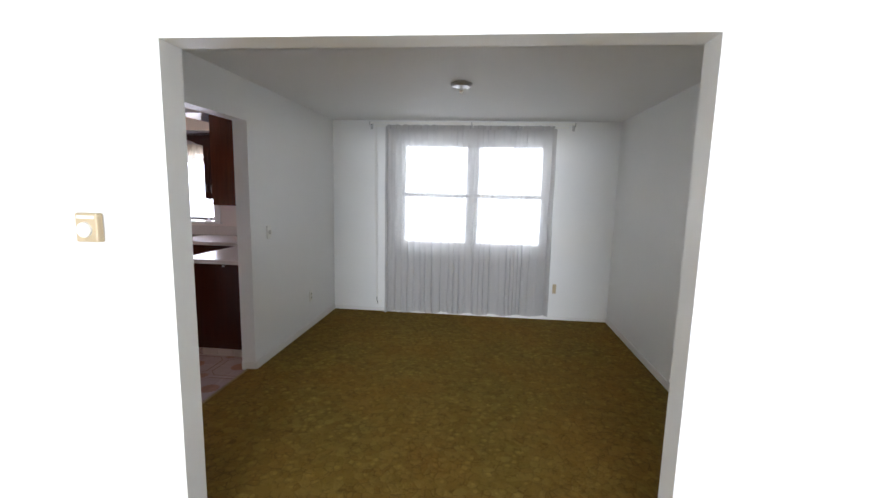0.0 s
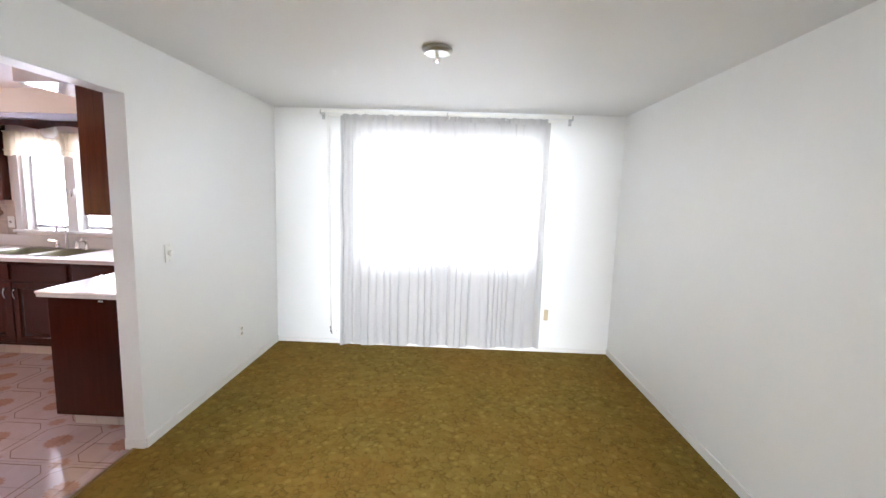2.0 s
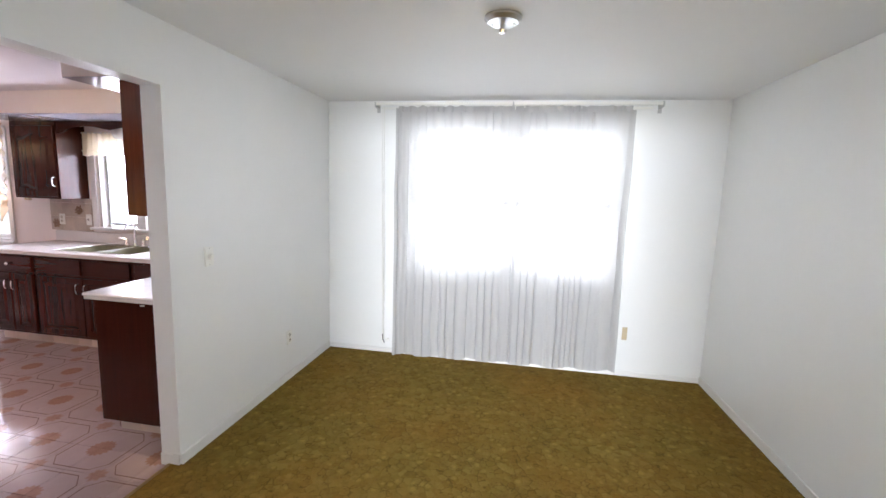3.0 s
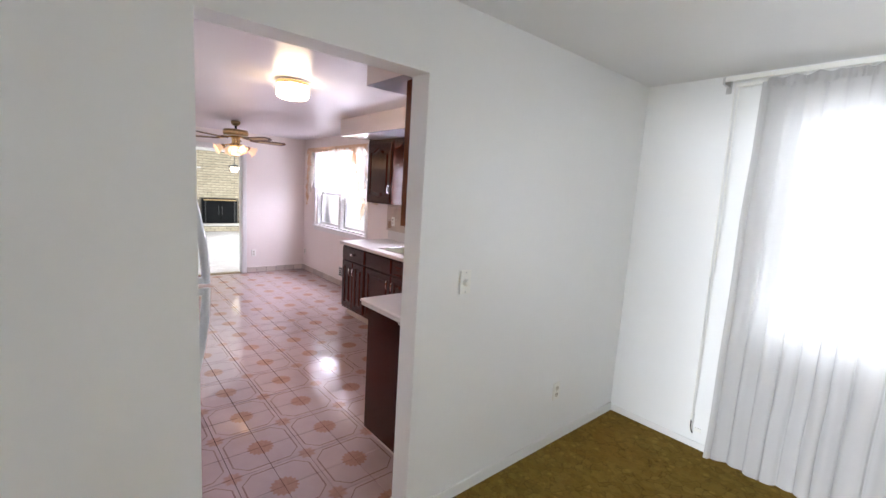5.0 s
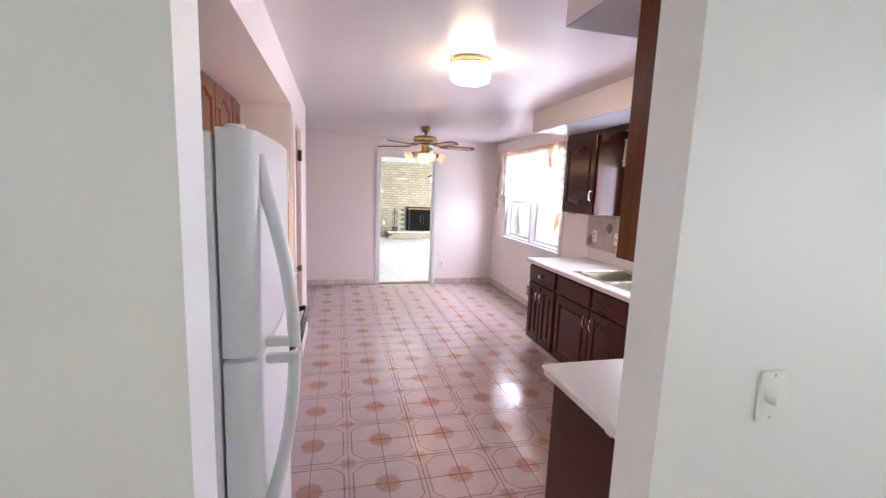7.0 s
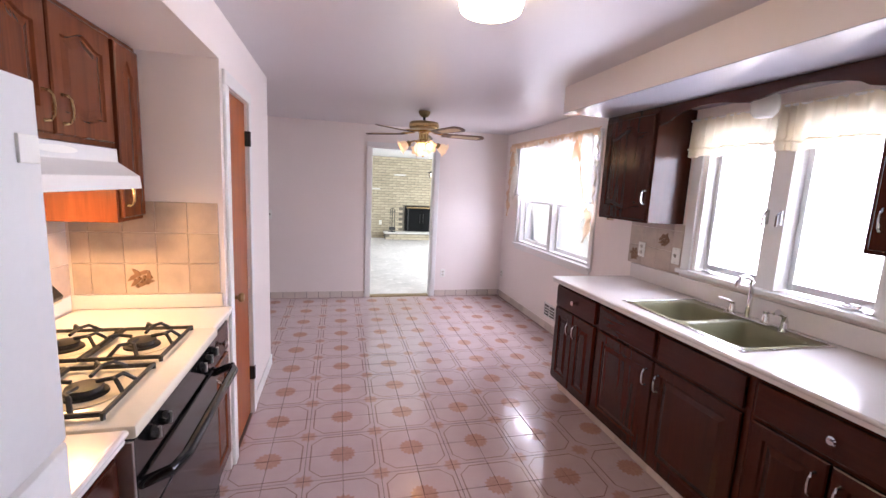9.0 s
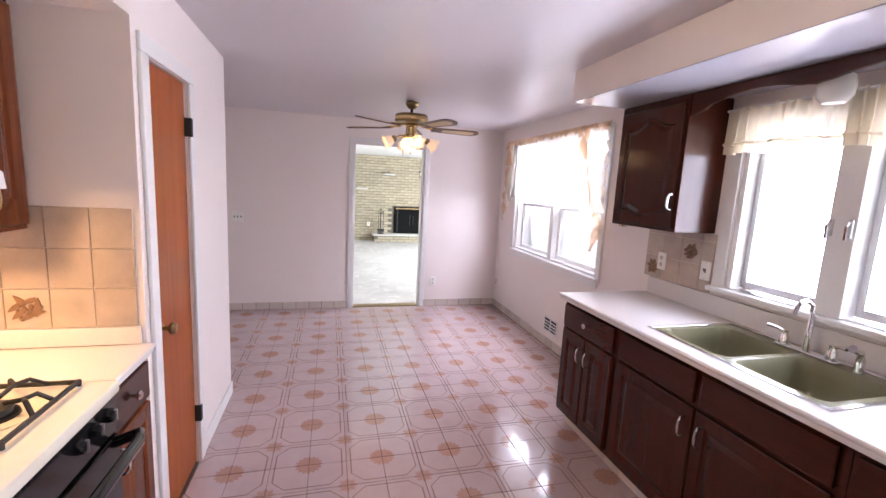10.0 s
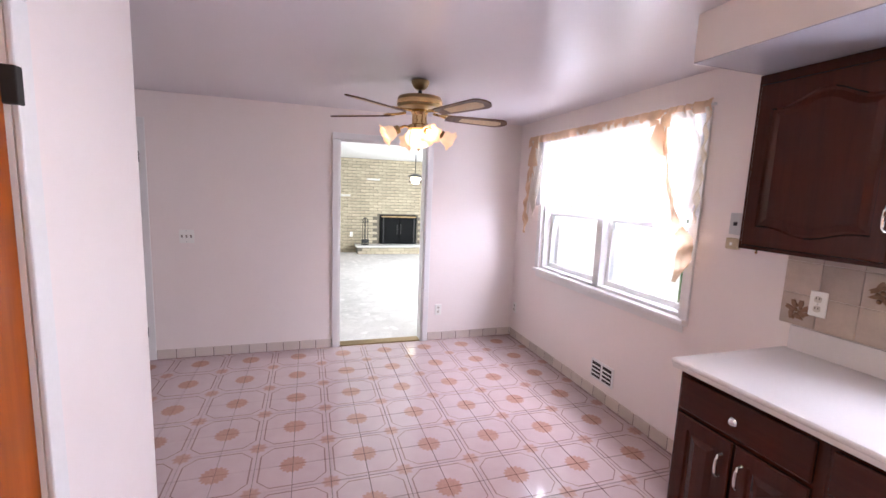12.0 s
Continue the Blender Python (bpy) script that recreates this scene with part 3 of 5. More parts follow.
part("apron", box(-0.88, 0.88, -0.016, -0.0015, -0.085, -0.029, 0.003), TRIM, wn_)


def casement(name, op, label):
    x0, x1, z0, z1 = op
    t = thing(name, pose((x0 + x1) / 2, YN, z0), label, "window", kind="structure")
    w, h = (x1 - x0) / 2, z1 - z0
    part("window_frame", box(-w, -w + 0.03, 0.005, 0.155, 0.001, h, 0.003), TRIM, t)
    part("window_frame", box(w - 0.03, w, 0.005, 0.155, 0.001, h, 0.003), TRIM, t)
    part("mullion", box(-0.055, 0.055, -0.012, 0.155, 0.001, h, 0.004), TRIM, t)
    part("casing", box(-w - 0.07, -w - 0.001, -0.018, -0.0015, -0.03, h + 0.07, 0.004), TRIM, t)
    part("casing", box(w + 0.001, w + 0.07, -0.018, -0.0015, -0.03, h + 0.07, 0.004), TRIM, t)
    part("casing", box(-w, w, -0.018, -0.0015, h + 0.001, h + 0.07, 0.004), TRIM, t)
    part("window_stool", box(-w - 0.085, w + 0.085, -0.05, 0.03, -0.03, 0.0, 0.006), TRIM, t)
    for side in (-1, 1):
        a, b = sorted((side * 0.058, side * (w - 0.031)))
        bm = bmesh.new()
        for q in ((a, a + 0.03, 0.012, h - 0.004), (b - 0.03, b, 0.012, h - 0.004), (a + 0.03, b - 0.03, 0.012, 0.05), (a + 0.03, b - 0.03, h - 0.04, h - 0.004)):
            box(q[0], q[1], 0.075, 0.105, q[2], q[3], 0.003, bm)
        sash = part("sash", bm, STEEL, t, "dull metal casement sash")
        p = part("pane", box(a + 0.029, b - 0.029, 0.088, 0.092, 0.049, h - 0.039), GLASS, sash)
        p.visible_shadow = False
        lx = side * 0.058 - side * 0.02
        latch = part("latch", box(lx - 0.008, lx + 0.008, -0.026, -0.013, 0.36, 0.44, 0.003), STEEL, t, "metal casement latch")
        part("latch_handle", tube([(lx, -0.026, 0.43), (lx, -0.045, 0.41), (lx + 0.004, -0.05, 0.35)], 0.006), CHROME, latch)
        cx = side * (w - 0.12)
        crank = part("crank", box(cx - 0.035, cx + 0.035, 0.0, 0.045, 0.001, 0.022, 0.006), CHROME, t, "chrome window crank")
        part("crank_handle", tube([(cx, 0.01, 0.02), (cx + 0.02, -0.015, 0.032), (cx + 0.06, -0.03, 0.03)], [0.006, 0.006, 0.009]), CHROME, crank)
    return t


casement("window_sink", WS, "white casement window pair over the sink")
t = thing("window_living", pose(0.2, -7.3, LW[2]), "wide white living room window", "window", kind="structure")
for a in (-1.7, -0.59, 0.55, 1.66):
    part("window_frame", box(a, a + 0.04, -0.06, 0.06, 0.001, 1.599, 0.003), TRIM, t)
for z in (0.001, 0.78, 1.56):
    part("window_frame", box(-1.659, 1.659, -0.05, 0.05, z, z + 0.038, 0.003), TRIM, t)
t = thing("window_family", pose(-10.0, 7.8, 0.4), "wide white family room window", "window", kind="structure")
for a in (-1.55, -0.52, 0.48, 1.51):
    part("window_frame", box(a, a + 0.04, 0.0, 0.06, 0.001, 1.649, 0.003), TRIM, t)

# ---- dining room things ----
def fold(x, seed):
    """Sideways wander of a gathered cloth's pleats."""
    return 0.55 * noise.noise((x * 9.0, seed, 0.3)) + 0.45 * math.sin(x * 78 + 9 * noise.noise((x * 4.3, seed, 2.0))) + 0.5 * noise.noise((x * 37, seed, 7.7))


def sheer(u, v):
    x = -0.668 + 2.0 * u
    z0 = 0.035 + 0.035 * u + 0.012 * math.sin(x * 21)
    z = z0 + (2.290 - z0 + 0.012 * math.sin(x * 17)) * v
    spread = 0.030 * (1 - 0.55 * v)
    lean = 0.012 * noise.noise((x * 2, z * 1.5, 3))
    return (x + 0.012 * math.cos(x * 78 + 9 * noise.noise((x * 4.3, 1.0, 2.0))) * (1 - 0.5 * v) + 0.01 * noise.noise((x * 4, z * 2, 9)), 5.445 + spread * fold(x + 0.015 * noise.noise((x * 5, z * 1.3, 1)), 1.0) + lean, z)


cur = thing("curtain", pose(0, 0, 0), "white sheer floor-length curtain hanging in loose pleats", "curtain")
part("curtain_cloth", sheet(sheer, 420, 24), SHEER, cur, smooth=True)
bm = sheet(lambda u, v: (-0.64 + 1.95 * u, 5.435 + 0.02 * fold(-0.6 + 1.97 * u, 4.0) - 0.004, 2.265 + 0.05 * v + 0.012 * noise.noise((u * 40, v * 2, 5))), 300, 4)
part("curtain_heading", bm, SHEER, cur, "crumpled pleated heading", smooth=True)
rod = thing("curtain_rod", pose(0, 0, 0), "white double traverse curtain rod on brackets", "curtain rod")
part("rod", box(-0.85, 1.53, 5.425, 5.437, 2.324, 2.348, 0.003), PLASTIC, rod)
part("rod", box(-0.81, 1.47, 5.470, 5.480, 2.296, 2.316, 0.003), PLASTIC, rod)
for x in (-0.862, 1.528, 0.35):
    part("bracket", box(x, x + 0.014, 5.424, YN - 0.001, 2.309, 2.352, 0.003), STEEL, rod, "metal wall bracket")
    part("bracket_plate", box(x - 0.008, x + 0.022, YN - 0.006, YN - 0.001, 2.274, 2.359, 0.002), STEEL, rod)
for k in range(26):
    x = -0.63 + k * 0.077
    part("glider", box(x, x + 0.008, 5.438, 5.444, 2.292, 2.323, 0.001), PLASTIC, rod)
cord = thing("pull_cord", pose(-0.80, 5.50, 0), "white curtain pull cord with a tension pulley", "cord")
part("cord", tube([(0.0, -0.05, 2.315), (0.002, -0.03, 1.6), (0.006, 0.0, 0.9), (0.014, 0.01, 0.24)], 0.003, 6), PLASTIC, cord)
part("cord", tube([(0.02, -0.05, 2.315), (0.022, -0.03, 1.6), (0.02, 0.0, 0.9), (0.024, 0.01, 0.24)], 0.003, 6), PLASTIC, cord)
part("pulley", box(0.010, 0.028, 0.004, 0.022, 0.12, 0.24, 0.005), PLASTIC, cord, "ivory tension pulley")
part("hook", tube([(0.019, 0.0, 0.20), (0.022, -0.006, 0.15), (0.034, 0.004, 0.115)], 0.004, 6), DARK, cord, "small dark hook")
part("pulley_clip", box(0.036, 0.075, 0.020, 0.036, 0.125, 0.15, 0.003), PLASTIC, cord)


def plate(name, m, label, kind_):
    """A wall plate; local -y looks into the room."""
    t = thing(name, m, label, {"outlet": "outlet", "dimmer": "light switch", "triple": "light switch", "toggle": "light switch", "jack": "phone jack", "blank": "wall plate"}[kind_])
    w = 0.058 if kind_ == "triple" else 0.035
    col = TAN if kind_ == "blank" else (STEEL if kind_ == "jack" else PLASTIC)
    part("cover_plate", box(-w * (0.62 if kind_ == "blank" else 1), w * (0.62 if kind_ == "blank" else 1), -0.009, -0.0005, -0.058, 0.058, 0.004), col, t)
    if kind_ == "outlet":
        for z in (-0.022, 0.022):
            s = part("socket", prism([(0.017 * math.cos(a) if abs(math.cos(a)) < 0.8 else 0.0136 * (1 if math.cos(a) > 0 else -1), z + 0.015 * math.sin(a)) for a in [k * math.pi / 8 for k in range(16)]], "y", -0.012, -0.009), TAN if col == TAN else mats_socket, t)
            for x in (-0.006, 0.006):
                part("slot", box(x - 0.0013, x + 0.0013, -0.0128, -0.012, z - 0.001, z + 0.008), DARK, s)
    elif kind_ == "dimmer":
        part("knob", lathe([(0, 0), (0.019, 0), (0.018, 0.016), (0.015, 0.02), (0, 0.021)], 20, at=(0, -0.009, 0), m=Matrix.Rotation(radians(90), 4, "X")), PLASTIC, t, "round dimmer knob", True)
    elif kind_ in ("toggle", "triple"):
        for x in ((-0.046 / 1.3, 0, 0.046 / 1.3) if kind_ == "triple" else (0,)):
            part("toggle", prism([(-0.009, -0.012), (-0.021, 0.008), (-0.018, 0.013), (-0.009, 0.012)], "x", x - 0.006, x + 0.006), mats_toggle, t)
    elif kind_ == "jack":
        part("jack", box(-0.01, 0.01, -0.015, -0.009, -0.01, 0.01, 0.002), DARK, t)
    for z in ((-0.048, 0.048) if kind_ != "outlet" else (0,)):
        part("screw", lathe([(0.004, 0), (0.003, 0.0012), (0, 0.0014)], 8, at=(0, -0.009, z), m=Matrix.Rotation(radians(90), 4, "X")), STEEL, t)
    return t


mats_toggle = mat("grey_switch_plastic", (0.26, 0.23, 0.20), 0.4, 0.03, 20)
mats_socket = mat("socket_plastic", (0.62, 0.58, 0.50), 0.35, 0.02, 20)
WESTWALL, EASTFACE, NORTHFACE, SOUTHFACE = 90, -90, 0, 180
plate("dimmer_switch", pose(XP, 3.900, 1.158, 0, 0, 90), "white wall plate with a round dimmer knob", "dimmer")
plate("wall_outlet", pose(XP, 4.771, 0.362, 0, 0, 90), "ivory duplex outlet on the white wall", "outlet", )
plate("cover_plate_tan", pose(1.425, YN, 0.399, 0, 0, 0), "tan plastic blank plate beside the curtain", "blank")
plate("wall_outlet", pose(0.45, YN, 0.36, 0, 0, 0), "ivory outlet behind the sheer curtain", "outlet")
lt = thing("ceiling_light", pose(0.332, 3.765, HD), "bare chrome ceiling light canopy with no shade", "ceiling light")
part("canopy", lathe([(0.0, -0.002), (0.085, -0.002), (0.085, -0.012), (0.07, -0.028), (0.03, -0.034), (0.0, -0.034)], 32), STEEL, lt, smooth=True)
part("stem", lathe([(0.012, -0.034), (0.012, -0.055), (0.018, -0.058), (0.014, -0.072), (0.0, -0.074)], 16), CHROME, lt, "chrome threaded stem", smooth=True)
part("screw", lathe([(0.006, -0.026), (0.006, -0.036), (0, -0.038)], 10, at=(0.05, 0, 0)), CHROME, lt)
part("screw", lathe([(0.006, -0.026), (0.006, -0.036), (0, -0.038)], 10, at=(-0.05, 0, 0)), CHROME, lt)
th = thing("thermostat", pose(-0.933, YS, 1.388), "beige wall thermostat with a round dial", "thermostat")
part("body", box(-0.046, 0.046, -0.030, -0.001, -0.055, 0.055, 0.006), TAN, th)
part("dial", lathe([(0, 0), (0.030, 0), (0.028, 0.008), (0, 0.010)], 28, at=(-0.006, -0.030, -0.008), m=Matrix.Rotation(radians(90), 4, "X")), PLASTIC, th, "ivory round dial", True)
part("scale_window", box(-0.036, 0.036, -0.032, -0.030, 0.034, 0.046, 0.001), PLASTIC, th)

# ---- kitchen cabinets ----
def panel_door(w, h, arch, rail=0.055):
    """A framed door with a raised panel, arched at its top, or a plain slab drawer front. Front at y = -0.02."""
    bm = bmesh.new()
    hw, hh = w / 2, h / 2
    iw, ih = hw - rail, hh - rail
    rise = min(0.055, ih * 0.22) if arch else 0.0
    inner = []
    curve = lambda q: rise * (0.5 + 0.5 * math.cos(math.pi * min(1, abs(q) / 0.82)))
    base = -ih + rise * 0.6 if arch else -ih
    for k in range(17):
        q = -1 + 2 * k / 16
        inner.append((iw * q, base - (0.6 * curve(q) if arch else 0)))
    for k in range(1, 6):
        inner.append((iw, base + (ih - rise - base) * k / 6))
    for k in range(17):
        q = 1 - 2 * k / 16
        inner.append((iw * q, ih - rise + (curve(q) if arch else 0)))
    for k in range(1, 6):
        inner.append((-iw, ih - rise - (ih - rise - base) * k / 6))
    rim = [(-1 + 2 * k / 16, -1) for k in range(17)] + [(1, -1 + k / 3) for k in range(1, 6)]
    rim += [(1 - 2 * k / 16, 1) for k in range(17)] + [(-1, 1 - k / 3) for k in range(1, 6)]
    loops = []

    def loop(pts, y):
        loops.append([bm.verts.new((x, y, z)) for x, z in pts])

    def edge(e):
        return [(x * (hw - e), z * (hh - e)) for x, z in rim]

    def panel(e):
        return [(x * (1 - e / iw), z * (1 - e / ih)) for x, z in inner]

    loop(edge(0), 0.0), loop(edge(0), -0.014), loop(edge(0.005), -0.019)
    loop(panel(0), -0.019), loop(panel(0.006), -0.011), loop(panel(0.016), -0.011), loop(panel(0.042), -0.018)
    n = len(inner)
    for a, b in zip(loops, loops[1:]):
        for k in range(n):
            bm.faces.new((a[k], a[(k + 1) % n], b[(k + 1) % n], b[k]))
    bm.faces.new(loops[-1]), bm.faces.new(loops[0])
    bmesh.ops.remove_doubles(bm, verts=bm.verts[:], dist=0.0004)
    return bm


def pull(parent, x, z, y=-0.019, metal=None):
    """A bowed bar pull with an ivory middle."""
    metal = metal or CHROME
    pts = [(x, y, z - 0.045), (x, y - 0.018, z - 0.043), (x, y - 0.026, z - 0.03), (x, y - 0.028, z), (x, y - 0.026, z + 0.03), (x, y - 0.018, z + 0.043), (x, y, z + 0.045)]
    h = part("handle", tube(pts, [0.007, 0.0045, 0.005, 0.0065, 0.005, 0.0045, 0.007], 10), metal, parent, "bright metal pull", True)
    return h


def door_part(parent, x0, x1, z0, z1, arch, material, handle=None, drawer=False, metal=None):
    bm = panel_door(x1 - x0, z1 - z0, arch, 0.055 if not drawer else 0.028)
    if drawer:
        bm.free()
        bm = box(-(x1 - x0) / 2, (x1 - x0) / 2, -0.019, 0, -(z1 - z0) / 2, (z1 - z0) / 2, 0.005)
    bm.transform(Matrix.Translation(((x0 + x1) / 2, -0.0005, (z0 + z1) / 2)))
    d = part("drawer_front" if drawer else "door", bm, material, parent)
    if handle == "knob":
        part("knob", lathe([(0, 0), (0.006, 0), (0.006, 0.012), (0.015, 0.016), (0.017, 0.022), (0.012, 0.028), (0, 0.030)], 20, at=((x0 + x1) / 2, -0.02, (z0 + z1) / 2), m=Matrix.Rotation(radians(90), 4, "X")), metal or CHROME, d, "bright round knob", True)
    elif handle:
        pull(d, handle[0], handle[1], metal=metal)
    return d


def cabinet(name, m, w, d, z0, z1, label, material, category="cabinet", group="", kick=False):
    """An empty carcass: local x along the front, front at y = 0, back at y = d."""
    t = thing(name, m, label, category, group)
    part("body", box(0.0005, w - 0.0005, 0.0, d, z0, z1, 0.002), material, t)
    if kick:
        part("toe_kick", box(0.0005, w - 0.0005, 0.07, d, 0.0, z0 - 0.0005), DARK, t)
    return t


GB = "kitchen base cabinets"
FY = 4.885   # face of the sink run
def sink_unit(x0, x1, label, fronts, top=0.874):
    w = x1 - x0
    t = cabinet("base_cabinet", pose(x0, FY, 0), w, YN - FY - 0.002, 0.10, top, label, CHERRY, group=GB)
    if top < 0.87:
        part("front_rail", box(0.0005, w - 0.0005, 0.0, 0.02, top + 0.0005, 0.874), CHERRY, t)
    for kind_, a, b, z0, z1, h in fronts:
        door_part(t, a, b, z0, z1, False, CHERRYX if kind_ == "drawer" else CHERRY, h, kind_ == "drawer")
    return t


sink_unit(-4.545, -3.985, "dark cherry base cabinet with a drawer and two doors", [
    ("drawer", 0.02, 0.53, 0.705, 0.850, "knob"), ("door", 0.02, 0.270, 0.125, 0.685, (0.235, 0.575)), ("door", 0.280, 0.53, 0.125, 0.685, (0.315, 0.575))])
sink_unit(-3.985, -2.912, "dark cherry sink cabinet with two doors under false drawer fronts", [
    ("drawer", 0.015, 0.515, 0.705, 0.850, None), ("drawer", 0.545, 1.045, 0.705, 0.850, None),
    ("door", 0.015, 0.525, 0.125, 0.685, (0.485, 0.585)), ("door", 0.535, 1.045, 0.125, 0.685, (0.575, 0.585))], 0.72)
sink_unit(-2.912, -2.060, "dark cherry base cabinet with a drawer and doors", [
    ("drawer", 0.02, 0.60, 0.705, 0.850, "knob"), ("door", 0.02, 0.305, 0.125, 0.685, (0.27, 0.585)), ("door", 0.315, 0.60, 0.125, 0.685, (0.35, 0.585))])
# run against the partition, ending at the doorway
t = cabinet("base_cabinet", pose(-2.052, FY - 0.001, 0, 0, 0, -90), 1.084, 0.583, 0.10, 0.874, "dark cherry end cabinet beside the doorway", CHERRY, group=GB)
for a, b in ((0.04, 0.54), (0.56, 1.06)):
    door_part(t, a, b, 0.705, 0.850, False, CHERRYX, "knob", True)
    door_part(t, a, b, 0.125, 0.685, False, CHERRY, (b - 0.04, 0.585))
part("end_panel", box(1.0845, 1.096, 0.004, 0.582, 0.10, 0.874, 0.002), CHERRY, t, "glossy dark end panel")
part("clip", box(1.096, 1.100, 0.33, 0.36, 0.852, 0.862, 0.001), STEEL, t)
kb = thing("kick_tiles", pose(0, 0, 0), "pale tiles along the toe kicks", "tile", kind="structure")
for k in range(4):
    part("tile", box(-2.00 + k * 0.148, -2.00 + k * 0.148 + 0.143, 3.862, 3.872, 0.0, 0.097, 0.002), BASETILE, kb)
for k in range(17):
    part("tile", box(-4.535 + k * 0.148, -4.535 + k * 0.148 + 0.143, 4.945, 4.954, 0.0, 0.097, 0.002), BASETILE, kb)
for k in range(7):
    part("tile", box(-2.002, -1.992, 3.88 + k * 0.142, 3.88 + k * 0.142 + 0.137, 0.0, 0.097, 0.002), BASETILE, kb)
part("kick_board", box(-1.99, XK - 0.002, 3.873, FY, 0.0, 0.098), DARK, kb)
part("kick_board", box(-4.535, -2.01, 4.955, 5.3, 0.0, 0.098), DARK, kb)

# L-shaped worktop with a cut-out for the sink
SK = (-3.845, -3.030, 4.945, 5.462)   # sink cut-out
wt = thing("worktop", pose(0, 0, 0), "white laminate L-shaped worktop with upstand", "countertop")
CX, CY = -4.560, 4.845
bm = bmesh.new()
for q in ((CX, SK[0], CY, YN - 0.002), (SK[0], SK[1], CY, SK[2]), (SK[0], SK[1], SK[3], YN - 0.002), (SK[1], XK - 0.002, CY, YN - 0.002)):
    box(q[0], q[1], q[2], q[3], 0.876, 0.915, 0.0, bm)
box(-2.092, XK - 0.002, 3.765, CY, 0.876, 0.915, 0.0, bm)
bmesh.ops.remove_doubles(bm, verts=bm.verts[:], dist=0.0005)
part("top", bm, LAMINATE, wt)
part("front_edge", tube([(CX, CY, 0.905), (-2.092, CY, 0.905)], 0.0095, 10), LAMINATE, wt, smooth=True)
part("front_edge", tube([(-2.092, CY, 0.905), (-2.092, 3.765, 0.905)], 0.0095, 10), LAMINATE, wt, smooth=True)
part("front_edge", tube([(-2.092, 3.765, 0.905), (XK - 0.002, 3.765, 0.905)], 0.0095, 10), LAMINATE, wt, smooth=True)
part("upstand", box(CX + 0.02, XK - 0.003, YN - 0.022, YN - 0.002, 0.916, 1.030, 0.004), LAMINATE, wt)
part("upstand", box(XK - 0.022, XK - 0.002, 3.79, YN - 0.023, 0.916, 1.030, 0.004), LAMINATE, wt)

# sink
sk = thing("sink", pose(0, 0, 0), "avocado green double-bowl enamel sink with a metal rim", "sink")
rim = bmesh.new()
for q in ((SK[0] - 0.012, SK[1] + 0.012, SK[2] - 0.012, SK[2] + 0.006), (SK[0] - 0.012, SK[1] + 0.012, SK[3] - 0.006, SK[3] + 0.012), (SK[0] - 0.012, SK[0] + 0.006, SK[2] + 0.006, SK[3] - 0.006), (SK[1] - 0.006, SK[1] + 0.012, SK[2] + 0.006, SK[3] - 0.006)):
    box(q[0], q[1], q[2], q[3], 0.9155, 0.9195, 0.0012, rim, 1)
part("rim", rim, CHROME, sk, "thin chrome rim")


def bowl(x0, x1, y0, y1, deep):
    """A rounded bowl with its flat rim."""
    bm = bmesh.new()
    rings = []
    for inset, z, r in ((0.0, 0.9165, 0.055), (0.006, 0.908, 0.055), (0.016, 0.86, 0.06), (0.026, 0.917 - deep + 0.03, 0.07), (0.05, 0.917 - deep, 0.07)):
        ring = []
        for cx, cy, a0 in ((x1 - inset - r, y1 - inset - r, 0), (x0 + inset + r, y1 - inset - r, 90), (x0 + inset + r, y0 + inset + r, 180), (x1 - inset - r, y0 + inset + r, 270)):
            for k in range(6):
                a = radians(a0 + 18 * k)
                ring.append(bm.verts.new((cx + r * math.cos(a), cy + r * math.sin(a), z)))
        rings.append(ring)
    n = len(rings[0])
    for a, b in zip(rings, rings[1:]):
        for k in range(n):
            bm.faces.new((a[k], a[(k + 1) % n], b[(k + 1) % n], b[k]))
    bm.faces.new(rings[-1])
    return bm, rings[0]


def sink_bowl(x0, x1, y0, y1, bx0, bx1, by0, by1, deep):
    bm, ring = bowl(bx0, bx1, by0, by1, deep)
    n = len(ring)
    cx, cy = (bx0 + bx1) / 2, (by0 + by1) / 2
    outer = []
    for v in ring:
        dx, dy = v.co.x - cx, v.co.y - cy
        sx = ((x1 - cx) if dx > 0 else (cx - x0)) / abs(dx)
        sy = ((y1 - cy) if dy > 0 else (cy - y0)) / abs(dy)
        k = min(sx, sy)
        outer.append(bm.verts.new((cx + dx * k, cy + dy * k, 0.9168)))
    for k in range(n):
        bm.faces.new((ring[k], outer[k], outer[(k + 1) % n], ring[(k + 1) % n]))
    for x in (x0, x1):
        for y in (y0, y1):
            near = sorted(range(n), key=lambda k: (outer[k].co.x - x) ** 2 + (outer[k].co.y - y) ** 2)[:2]
            a, b = outer[near[0]], outer[near[1]]
            if (a.co - Vector((x, y, 0.9168))).length > 0.002:
                bm.faces.new((a, bm.verts.new((x, y, 0.9168)), b))
    return bm


mid = (SK[0] + SK[1]) / 2
for a, b, ba, bb in ((SK[0] + 0.004, mid - 0.001, SK[0] + 0.035, mid - 0.014), (mid + 0.001, SK[1] - 0.004, mid + 0.014, SK[1] - 0.035)):
    bo = part("bowl", sink_bowl(a, b, SK[2] + 0.004, SK[3] - 0.004, ba, bb, SK[2] + 0.03, SK[3] - 0.075, 0.17), GREENSINK, sk, "avocado green enamel bowl", True)
    part("drain", lathe([(0.0, 0.750), (0.032, 0.750), (0.042, 0.7505), (0.043, 0.748)], 20, at=((ba + bb) / 2, (SK[2] + SK[3]) / 2 - 0.02, 0)), CHROME, bo)
fc = thing("faucet", pose(mid + 0.0, SK[3] - 0.035, 0.917), "chrome two-handle kitchen faucet with a high spout", "faucet")
